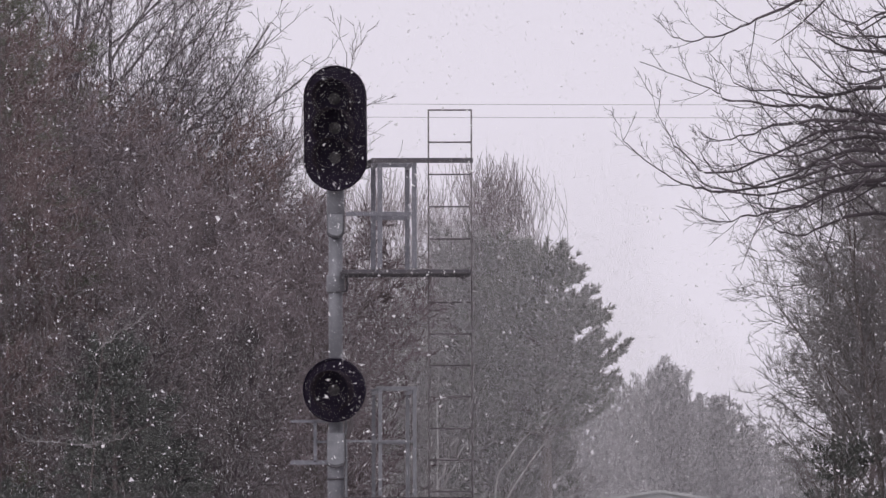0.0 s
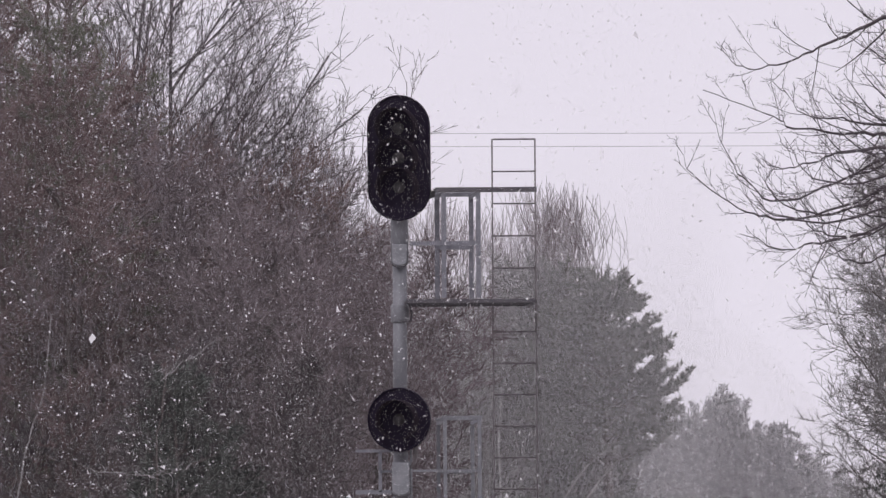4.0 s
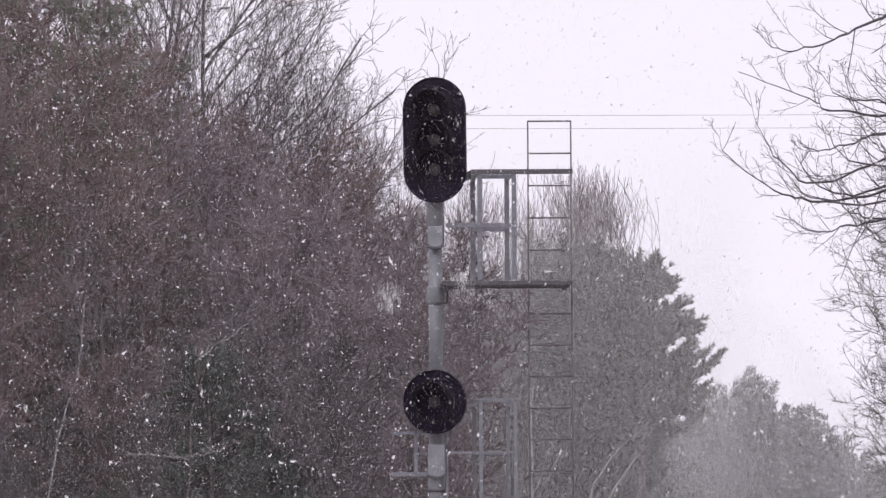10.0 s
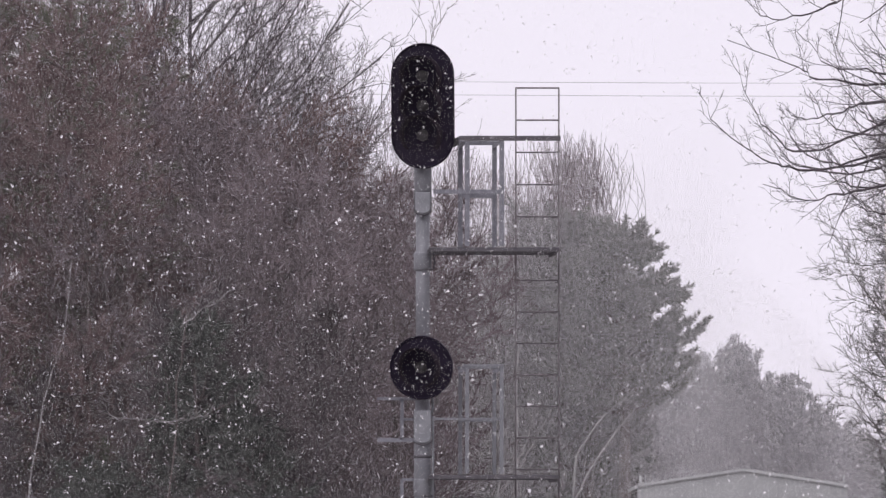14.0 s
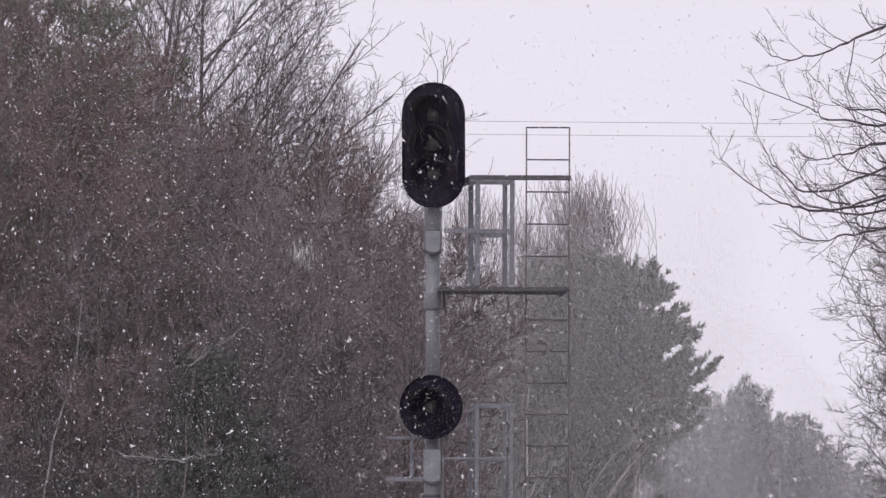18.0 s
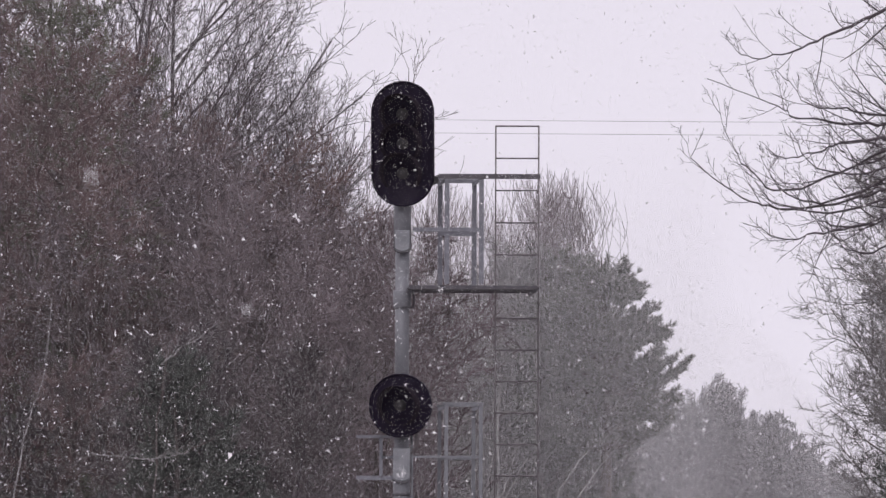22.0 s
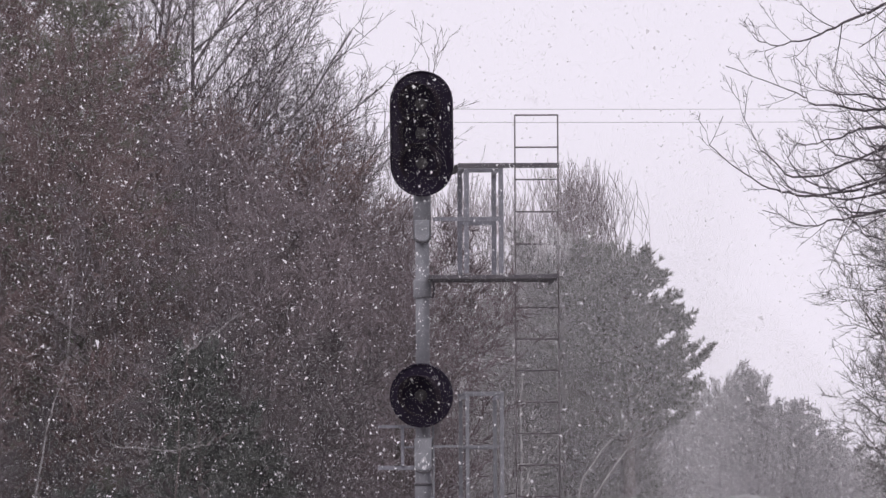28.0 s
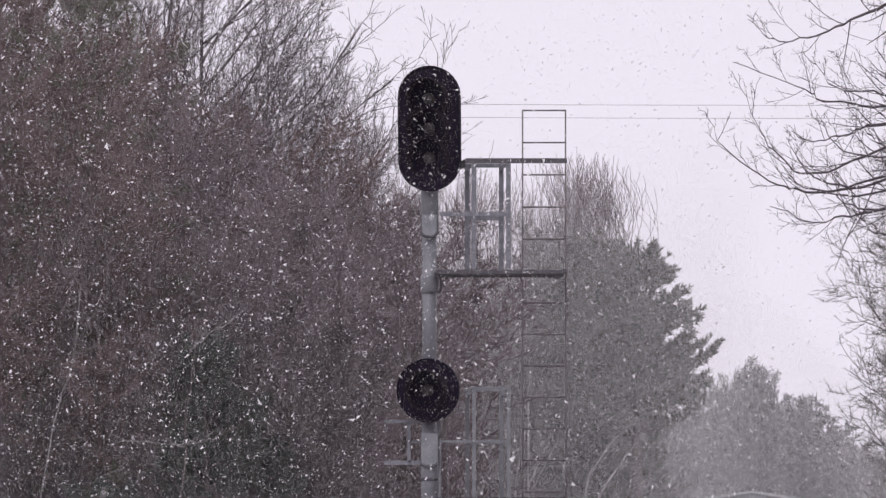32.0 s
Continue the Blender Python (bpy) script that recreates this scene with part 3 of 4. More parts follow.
ladder = thing("ladder", pose(PX, PY, 0), "thin dark steel ladder fixed to the platforms of the mast", "ladder")
LX0, LX1, LY = 0.883, 1.291, 0.02
for x in (LX0, LX1):
    part("stringer", rod([(x, LY, 0.0), (x, LY, 3.2), (x, LY, 6.27)], 0.0085, 6), M_RUNG, ladder)
for i in range(21):
    z = 6.265 - i * 0.3065 if i < 6 else 4.7325 - (i - 5) * 0.2985
    part("rung", rod([(LX0, LY, z), (LX1, LY, z)], 0.0085, 6), M_RUNG, ladder)
part("guard_bar", boxed(LX0 - 0.005, LX1 + 0.005, LY - 0.03, LY - 0.012, 2.285, 2.315, 0.004), M_WHITE, ladder, "white painted bar across the ladder")


# ---------------------------------------------------------------- equipment shed
def shed():
    x0, x1, y0, y1 = 2.31, 4.69, 72.0, 75.6
    cx, eave, peak = (x0 + x1) / 2, 2.525, 2.855
    ob = thing("equipment_shed", pose(cx, y0, 0), "pale grey-green metal equipment shed with low gable roof", "shed")
    hw = (x1 - x0) / 2
    prof = [(-hw + 0.03, 0), (hw - 0.03, 0), (hw - 0.03, eave), (0, peak - 0.05), (-hw + 0.03, eave)]
    part("wall", loft([[(x, y, z) for x, z in prof] for y in (0.06, y1 - y0 - 0.06)]), M_SHED, ob)
    gable = [(-hw, eave - 0.005), (hw, eave - 0.005), (hw, eave + 0.114), (0, peak - 0.036), (-hw, eave + 0.114)]
    part("gable", loft([[(x, y, z) for x, z in gable] for y in (-0.03, 0.05)]), M_SHED, ob)
    for k in range(4):
        part("roof_spike", rod([(-hw + 0.05 + 0.045 * k, 0.2, eave + 0.12), (-hw + 0.05 + 0.045 * k, 0.2, eave + 0.24 + 0.03 * (k % 2))], 0.008, 6), M_TRIM, ob)
    for sx in (-1, 1):
        ov = [(sx * (hw + 0.0), eave + 0.155), (0, peak + 0.005), (0, peak - 0.035), (sx * (hw + 0.0), eave + 0.115)]
        part("roof_panel", loft([[(x, y, z) for x, z in ov] for y in (-0.04, y1 - y0 + 0.04)]), M_TRIM, ob, "light metal roof panel with snow")
        part("rake_trim", loft([[(x, y, z) for x, z in [(sx * hw, eave + 0.16), (0, peak + 0.01), (0, peak - 0.018), (sx * hw, eave + 0.132)]] for y in (-0.065, -0.041)]), M_TRIM, ob)
        part("corner_post", boxed(sx * hw - 0.04, sx * hw + 0.0, -0.0, 0.05, 0, eave - 0.01), M_SHED, ob) if sx < 0 else part("corner_post", boxed(hw - 0.0, hw + 0.04, 0.0, 0.05, 0, eave - 0.01), M_SHED, ob)
        part("lifting_eye", rod([(sx * (hw - 0.03), 0.1, eave + 0.13), (sx * (hw - 0.03), 0.1, eave + 0.26)], 0.012, 6), M_TRIM, ob)
    dr = part("door", boxed(-0.90, -0.10, 0.035, 0.058, 0.15, eave - 0.07, 0.005), M_SHED, ob, "flat metal door with a dark seal")
    for a, b, c, d in ((-0.925, -0.902, 0.15, eave - 0.045), (-0.098, -0.075, 0.15, eave - 0.045), (-0.925, -0.075, eave - 0.068, eave - 0.03)):
        part("door_seal", boxed(a, b, 0.03, 0.056, c, d), M_SEAL_SHADE, dr)
    # Dark bar that draws the line of shade below the eave.
    part("soffit_shade", boxed(-hw + 0.05, hw - 0.05, 0.02, 0.056, eave - 0.028, eave - 0.006), M_SEAL_SHADE, ob)
    part("floor_skid", boxed(-hw + 0.05, hw - 0.05, 0.1, y1 - y0 - 0.1, -0.08, 0.0), M_RUST, ob)
    return ob


shed()

# ---------------------------------------------------------------- overhead wires
for z0, z1 in ((10.89, 10.90), (10.64, 10.66)):
    pts = [(x, 118.0 + 0.02 * x, z0 + (z1 - z0) * (x + 34) / 78 + 0.0004 * (x - 6) ** 2 - 0.02) for x in np.linspace(-34, 44, 40)]
    v, f = tubes([np.array(pts)], [np.full(40, 0.0058)], 6)
    tagged(new("overhead_wire", mesh_of("overhead_wire", v, f, M_CABLE, True)), "thin grey overhead wire strung behind the mast", "wire", "overhead wires")


def wire_pole(x, y):
    ob = thing("utility_pole", pose(x, y, 0), "weathered wooden utility pole with a crossarm", "utility pole", "poles of the overhead wires")
    part("pole", lathe([(0.16, -0.2), (0.14, 4), (0.11, 11.6)], sides=16), M_BARK, ob)
    part("crossarm", boxed(-0.06, 0.06, -0.7, 0.7, 10.4, 10.52, 0.01), M_BARK, ob)
    for z in (10.62, 10.9):
        part("insulator", lathe([(0.03, z - 0.09), (0.045, z - 0.06), (0.03, z - 0.03), (0.04, z)], 0.13, 0, 12), M_CASE, ob)


for x in (-34.13, 43.87):
    wire_pole(x, 118.0 + 0.02 * x)

# ---------------------------------------------------------------- woods
def at(x, y, turn=0):
    return pose(x, y, -0.05, 0, 0, turn)


def copies(ob, places):
    for x, y, turn, s in places:
        c = copy_thing(ob, at(x, y, turn))
        c.scale = (s, s, s)


# tall bare trees whose crowns show above the thicket
CROWNS = "tall bare grey-brown tree with spreading twigs"
t1 = bare_tree(11, at(-4.8, 97, 210), 11.6, 0.09, TALL, CROWNS, M_TWIG_DARK, M_TWIG_MID, lean=(0.10, 0), thin=0.0055)
t2 = bare_tree(14, at(-4.9, 92, 240), 12.0, 0.085, TALL, CROWNS, M_TWIG_DARK, M_TWIG_MID, lean=(0.14, 0), thin=0.0055)
copies(t1, [(-6.9, 98, 60, 1.05), (-1.6, 95, 160, 0.66), (-1.95, 100, 170, 0.79), (-1.3, 98, 135, 0.70), (-1.75, 97, 100, 0.74)])
copies(t2, [(-2.9, 98, 180, 0.80), (-4.6, 101, 120, 0.95), (-3.4, 98, 185, 0.82)])

# the tree at the edge of the wood: its limbs sweep out towards the open side
SWEEP = [None, (14, 0.055, 0.016, 7, 0.22, 30, 0.40, 0.30, 0.30), (9, 0.09, 0.035, 4, 0.15, 34, 0.42, 0.36, 0.45),
         (5, 0.09, 0.04, 2, 0.3, 34, 0.45, 0.4, 0.55), (3, 0.1, 0.05, 0, 0, 0, 0, 0, 0.6)]


def sided_tree(seed, m, height, low, reach, limbs, label):
    rng = np.random.default_rng(seed)
    ob = thing("bare_tree", m, label, "tree", "bare trees of the wood")
    z = np.linspace(0, height, 18)
    trunk = np.stack([0.05 * np.sin(z * 0.7 + seed) - 0.008 * z, 0.05 * np.cos(z * 0.6), z], 1)
    out = [[(trunk, np.linspace(0.075, 0.018, 18))], [], [], [], []]
    for k in range(limbs):
        q = (k + rng.uniform(0.1, 0.9)) / limbs
        h = low + (height - 0.4 - low) * q
        base = np.array([np.interp(h, z, trunk[:, i]) for i in range(3)])
        az = rng.normal(0, 0.55) + (math.pi if k % 5 == 3 else 0)
        tilt = radians(56 - 20 * q + rng.normal(0, 5))
        d = np.array([math.sin(tilt) * math.cos(az), math.sin(tilt) * math.sin(az), math.cos(tilt)])
        ln = reach * (1 - 0.68 * q) * rng.uniform(0.85, 1.1) * (0.5 if k % 5 == 3 else 1)
        grow(rng, base, d, ln, 0.010 + 0.0065 * ln, 1, SWEEP, out, 0.0048)
    tree_parts(ob, out, M_TWIG_DARK, M_TWIG_DARK)
    return ob


e1 = sided_tree(17, at(-3.58, 96), 12.2, 5.4, 4.6, 17, "bare grey-brown tree whose limbs sweep towards the track")
copies(e1, [(-2.72, 99.5, 12, 0.83)])

# young trees and brush that close the wood
THICKET = "saplings of the thicket"
SAPLING = "dense brown bare sapling in the thicket"
b1 = bare_tree(21, at(-5.3, 82.5), 8.0, 0.06, BRUSH, SAPLING, lean=(0.03, 0), group=THICKET, name="sapling", fine=6800, length=0.26, width=0.020)
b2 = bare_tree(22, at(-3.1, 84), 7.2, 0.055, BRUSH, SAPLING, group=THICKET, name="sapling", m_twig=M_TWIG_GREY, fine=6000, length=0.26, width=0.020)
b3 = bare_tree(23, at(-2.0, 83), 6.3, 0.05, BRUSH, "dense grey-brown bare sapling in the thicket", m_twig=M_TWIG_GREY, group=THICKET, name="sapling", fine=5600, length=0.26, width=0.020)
copies(b1, [(-6.2, 83, 70, 1.15), (-5.3, 86, 140, 1.15), (-4.3, 88, 220, 0.98), (-5.8, 81, 300, 1.0), (-3.9, 80, 180, 0.85), (-6.6, 80, 250, 1.0), (-6.8, 89, 30, 1.25),
            (-4.5, 93, 10, 1.02), (-4.0, 91, 100, 1.0), (-4.7, 82, 75, 0.88), (-5.05, 84.5, 50, 1.27), (-3.3, 92, 330, 0.97), (-2.7, 92.5, 170, 0.95), (-2.1, 93, 260, 0.91)])
copies(b2, [(-2.4, 87, 90, 1.0), (-1.3, 88, 45, 0.92), (-3.4, 90, 130, 1.08), (-3.0, 93, 30, 1.06), (-2.3, 94, 270, 1.0), (-1.35, 94.5, 60, 0.97), (-1.8, 93, 160, 0.93)])
copies(b3, [(-1.2, 84, 100, 1.0), (-0.6, 87, 200, 1.0), (-2.7, 80, 310, 1.0), (-1.5, 80, 20, 0.9), (-1.8, 91, 150, 1.1), (-3.6, 80, 60, 1.0), (-0.5, 84, 340, 0.9), 
            (-1.5, 95, 90, 1.15), (-1.0, 90, 300, 1.05), (-0.85, 92, 30, 1.08)])

# Added low saplings; their dark colour stands in for shade low in the thicket.
low = bare_tree(24, at(-3.4, 78.2), 4.5, 0.04, BRUSH, "low sapling coloured dark as shade at the foot of the thicket", M_TWIG_DARK, M_TWIG_MID, group=THICKET, name="sapling", fine=5500, length=0.24, width=0.018)
copies(low, [(-1.7, 78.4, 80, 1.0), (-4.9, 78.6, 160, 0.85), (-2.3, 79, 240, 1.05), (-5.7, 78.2, 300, 0.8)])

p1 = pine(31, at(-4.45, 81.2), 10.8, 1.9, 1.0, "dark olive pine among the bare trees", M_NEEDLE_OLIVE, tuft=11)
p2 = pine(34, at(-5.9, 81), 9.6, 1.7, 1.0, "dark olive pine among the bare trees", M_NEEDLE_OLIVE, tuft=8)
copies(p1, [(-3.95, 90.5, 40, 0.88), (-6.7, 86, 100, 1.12), (-5.1, 89, 200, 1.02)])
copies(p2, [(-6.0, 90, 60, 1.22), (-6.9, 79, 150, 1.0)])
pine(32, at(-2.9, 77.6), 4.6, 1.1, 0.4, "low dark evergreen in the thicket", M_NEEDLE, whorls=14, tuft=16, width=0.018)
pine(33, at(-2.0, 84.5), 5.6, 1.2, 0.6, "dark olive pine among the bare trees", M_NEEDLE, whorls=12, tuft=12, width=0.016)
pine(35, at(-2.3, 78.0), 3.5, 1.0, 0.3, "low dark evergreen in the thicket", M_NEEDLE, whorls=10, tuft=16, width=0.018)
pine(36, at(-4.2, 77.8), 2.9, 0.9, 0.3, "low dark evergreen in the thicket", M_NEEDLE, whorls=9, tuft=16, width=0.018)

# the stand behind the mast
SLENDER = "slender trees behind the mast"
FAN = "slender upright bare tree with fine twigs"


def fan_tree(seed, m, height, spread, stems, label, wide=1.0):
    """A short trunk whose upright stems fork again and again up to an even, domed top."""
    rng = np.random.default_rng(seed)
    ob = thing("bare_tree", m, label, "tree", SLENDER)
    fork = 0.34 * height
    share = np.array([0.24, 0.21, 0.18, 0.15, 0.12, 0.10])
    lean = math.atan2(spread, height - fork)
    calm = max(spread, 0.6)
    p = np.array([[0.03 * math.sin(z * 2 + seed), 0.03 * math.cos(z), z] for z in np.linspace(0, fork, 8)])
    v, f = tubes([p], [np.linspace(0.055, 0.035, 8)], 8)
    mesh_part("trunk", mesh_of("trunk", v, f, M_TWIG_GREY, True), ob)
    lines, radii = [], []

    def shoot(a, d, level, radius):
        n, ln = 5, share[level] * (height - fork) * rng.uniform(0.85, 1.12) * 1.03
        pts = [a]
        for _ in range(n - 1):
            d = unit(d + rng.normal(0, 0.07 * wide, 3) + np.array([-0.085 * pts[-1][0] / calm, -0.085 * pts[-1][1] / calm, 0.03]))
            pts.append(pts[-1] + d * ln / (n - 1))
        end = max(radius * 0.72, 0.0032)
        if level == 0:
            v, f = tubes([np.array(pts)], [np.linspace(radius, end, n)], 6)
            mesh_part("limb", mesh_of("limb", v, f, M_TWIG_GREY, True), ob)
        else:
            lines.append(np.array(pts))
            radii.append(np.linspace(radius, end, n))
        if level == 5:
            return
        turn = rng.uniform(0, 6.28)
        kids = 3 if rng.uniform() < (0.4, 0.4, 0.35, 0.35, 0.3)[level] else 2
        for k in range(kids):
            az = turn + 6.283 * k / kids + rng.normal(0, 0.3)
            nd = unit(d + np.array([math.cos(az), math.sin(az), 0]) * rng.uniform(0.16, 0.38) * wide)
            shoot(pts[-1], nd, level + 1, end)
    for k in range(stems):
        az, tilt = 6.283 * (k + rng.uniform(-0.2, 0.2)) / stems, lean * rng.uniform(0.5, 1.1)
        shoot(np.array([0, 0, fork * rng.uniform(0.85, 1.0)]), np.array([math.sin(tilt) * math.cos(az), math.sin(tilt) * math.sin(az), math.cos(tilt)]), 0, 0.020)
    v, f = tubes(lines, radii, 3)
    tagged(mesh_part("twig_mass", mesh_of("twig_mass", v, f, M_TWIG_GREY), ob), kind="stuff")
    return ob


u1 = fan_tree(41, at(2.35, 108), 9.15, 0.6, 8, FAN, 1.05)
u2 = fan_tree(42, at(0.55, 110), 9.2, 1.0, 4, FAN)
copies(u1, [(3.0, 112, 20, 0.77)])
copies(u2, [(1.45, 113, 60, 0.98), (-0.5, 109, 240, 0.95)])
# thin stems beside and behind the upper head
fan_tree(45, at(-1.0, 97, 225), 9.3, 0.7, 2, FAN)
SLIM = [(12, 0.015, 0.02, 12, 0.80, 30, 0.11, 0.07, 0.2), (6, 0.06, 0.05, 4, 0.25, 30, 0.45, 0.3, 0.4), (3, 0.06, 0.05, 2, 0.3, 30, 0.5, 0.4, 0.5), (2, 0.05, 0.0, 0, 0, 0, 0, 0, 0.6)]
bare_tree(46, at(-0.2, 99), 10.25, 0.03, SLIM, FAN, M_TWIG_GREY, M_TWIG_GREY, group=SLENDER, thin=0.0045)
GREYER = "grey haze-paled bare sapling in the thicket"
s1 = bare_tree(51, at(0.6, 103), 5.9, 0.05, BRUSH, GREYER, M_TWIG_GREY, M_TWIG_HAZED, group=THICKET, name="sapling", fine=6400, length=0.30, width=0.024)
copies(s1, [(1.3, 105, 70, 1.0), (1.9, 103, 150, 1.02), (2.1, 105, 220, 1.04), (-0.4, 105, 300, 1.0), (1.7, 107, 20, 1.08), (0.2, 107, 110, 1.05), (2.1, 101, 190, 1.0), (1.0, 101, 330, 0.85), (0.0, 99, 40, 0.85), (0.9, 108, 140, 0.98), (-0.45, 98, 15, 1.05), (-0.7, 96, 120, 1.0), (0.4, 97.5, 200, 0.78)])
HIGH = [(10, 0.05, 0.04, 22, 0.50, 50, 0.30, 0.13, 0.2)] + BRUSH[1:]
s2 = bare_tree(52, at(2.2, 101), 6.6, 0.05, HIGH, "grey haze-paled sapling with a round crown", M_TWIG_GREY, M_TWIG_HAZED, group=THICKET, name="sapling", fine=6400, length=0.26, width=0.023)
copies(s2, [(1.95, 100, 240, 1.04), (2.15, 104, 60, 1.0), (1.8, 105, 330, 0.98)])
STAND = "pines behind the mast"


def layered_pine(seed, m, height, reach, low, label, tiers=13, per=6):
    """A pine in tiers: each limb runs out, lifts towards its tip and carries rounded tufts along its outer part."""
    rng = np.random.default_rng(seed)
    ob = thing("pine_tree", m, label, "pine tree", STAND)
    trunk = np.array([[0.04 * math.sin(z * 0.9 + seed), 0.04 * math.cos(z * 0.7), z] for z in np.linspace(0, height, 14)])
    v, f = tubes([trunk], [np.linspace(0.17, 0.012, 14)], 10)
    mesh_part("trunk", mesh_of("trunk", v, f, M_BARK, True), ob)
    centres, heads, sprays = [], [], []
    for w in range(tiers):
        t = (w + rng.uniform(0.25, 0.75)) / tiers
        z = low + (height - 0.25 - low) * t
        out = reach * min(1.0, 1.25 * (1 - t) ** 0.75 + 0.10) * min(1.0, 0.72 + 2.2 * t)
        for b in range(per):
            az = 6.283 * (b + rng.uniform(-0.3, 0.3)) / per + w * 0.9
            ln = out * rng.uniform(0.76, 1.06)
            flat = np.array([math.cos(az), math.sin(az), 0.0])
            k = 9
            q = np.linspace(0, 1, k)[:, None]
            lift = (ln * (0.10 + 0.34 * t) * q + ln * 0.30 * q ** 2.4) * rng.uniform(0.5, 1.6)
            pts = np.array([[0.0, 0.0, z]]) + flat * ln * q + np.array([[0, 0, 1.0]]) * lift + rng.normal(0, 0.012, (k, 3))
            v, f = tubes([pts], [np.linspace(0.010 + 0.012 * (1 - t), 0.004, k)], 5)
            mesh_part("limb", mesh_of("limb", v, f, M_BARK, True), ob)
            side = np.array([-flat[1], flat[0], 0.0])
            for j in range(int(5 + ln * 13)):
                a = rng.uniform(0.28, 1.0) ** 0.8
                i = min(int(a * (k - 1)), k - 2)
                base = pts[i] + (pts[i + 1] - pts[i]) * (a * (k - 1) - i)
                sd = unit(flat * 0.8 + side * rng.normal(0, 0.7) + np.array([0, 0, rng.uniform(0.15, 0.75)]))
                sl = rng.uniform(0.10, 0.30) * (1.15 - 0.5 * a)
                sprays.append((np.array([base, base + sd * sl * 0.5, base + sd * sl]), np.array([0.005, 0.004, 0.003])))
                for r in (0.45, 1.0):
                    centres.append(base + sd * sl * r)
                    heads.append(unit(sd + np.array([0, 0, 0.5])))
    v, f = tubes([a for a, _ in sprays], [b for _, b in sprays], 3)
    tagged(mesh_part("twig_mass", mesh_of("twig_mass", v, f, M_TWIG_GREY), ob), kind="stuff")
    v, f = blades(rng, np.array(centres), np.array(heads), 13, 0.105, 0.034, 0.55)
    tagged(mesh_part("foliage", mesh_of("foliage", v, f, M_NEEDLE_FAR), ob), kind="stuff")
    return ob


layered_pine(61, at(2.95, 99), 7.3, 1.30, 4.15, "grey-green pine with lifted limb tips at the edge of the stand", 11, 11)
layered_pine(62, at(2.42, 100.2), 7.65, 1.12, 2.6, "tall grey-green pine in the stand", 14, 6)
layered_pine(63, at(1.62, 101), 6.5, 0.9, 2.2, "grey-green pine inside the stand", 12, 6)

# snow-laden saplings low in the wood
def snowy_sapling(x, y, stem, limbs, pale_stem, label="thin bent sapling with snow along its branches"):
    """stem and limbs: (x, z) points; limbs carry snow."""
    rng = np.random.default_rng(int(1000 + 10 * x))
    ob = thing("sapling", at(x, y), label, "tree", "snowy saplings")

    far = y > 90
    # Saplings nearer than 90 m take the darker of the two pale barks.
    m_pale = M_PALE if far else M_PALE_DARK
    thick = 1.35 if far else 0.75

    def line(points, n=12):
        p = np.array([(px - x, rng.normal(0, 0.03), pz + 0.05) for px, pz in points])
        t = np.linspace(0, len(p) - 1, n)
        q = np.stack([np.interp(t, np.arange(len(p)), p[:, i]) for i in range(3)], 1)
        q[1:-1] += rng.normal(0, 0.012, (n - 2, 3))
        return q
    q = line(stem, 16)
    v, f = tubes([q], [np.linspace(0.019, 0.008, 16) * thick], 6)
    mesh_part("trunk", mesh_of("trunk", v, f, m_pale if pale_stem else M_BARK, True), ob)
    for limb in limbs:
        q = line(limb)
        v, f = tubes([q], [np.linspace(0.016, 0.008, 12) * thick], 6)
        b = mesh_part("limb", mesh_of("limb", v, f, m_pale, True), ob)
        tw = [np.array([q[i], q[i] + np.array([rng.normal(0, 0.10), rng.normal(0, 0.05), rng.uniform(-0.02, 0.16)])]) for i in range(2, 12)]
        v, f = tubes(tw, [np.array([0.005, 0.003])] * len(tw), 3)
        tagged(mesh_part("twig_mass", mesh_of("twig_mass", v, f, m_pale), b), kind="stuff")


snowy_sapling(-5.0, 75.5, ((-5.0, 0), (-4.90, 1.6), (-4.82, 2.78), (-4.67, 3.59), (-4.57, 4.06), (-4.40, 4.59), (-4.33, 5.40)), (), True)
snowy_sapling(-5.85, 75.5, ((-5.85, 0), (-5.75, 2.4), (-5.60, 3.40), (-5.30, 4.06)), (((-5.62, 3.6), (-5.75, 3.82), (-5.95, 3.85)),), True)
snowy_sapling(-3.2, 75.5, ((-3.2, 0), (-3.15, 2.5), (-3.05, 4.0), (-2.95, 4.9)), (((-3.03, 4.60), (-2.85, 4.76), (-2.38, 5.07)), ((-3.10, 3.45), (-3.35, 3.50), (-3.85, 3.52)), ((-3.08, 3.5), (-2.95, 3.5), (-2.7, 3.56))), False)
snowy_sapling(2.0, 92.6, ((2.0, 0), (2.03, 2.4), (2.08, 3.40), (2.41, 3.90), (2.91, 4.37)), (((2.04, 2.7), (2.23, 3.11), (2.62, 3.72), (2.94, 4.08)),), True)
snowy_sapling(0.75, 92.6, ((0.75, 0), (0.82, 2.4), (0.87, 2.68), (1.22, 3.19), (1.44, 3.58), (1.65, 3.94)), (((0.90, 2.75), (1.02, 3.2), (1.08, 3.7)),), True)
snowy_sapling(1.15, 92.6, ((1.15, 0), (1.20, 2.4), (1.22, 3.69), (1.21, 4.55), (1.25, 5.0)), (((1.22, 3.3), (1.36, 3.6), (1.46, 3.95)),), True)


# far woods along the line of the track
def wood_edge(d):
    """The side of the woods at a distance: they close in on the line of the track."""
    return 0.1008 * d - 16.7


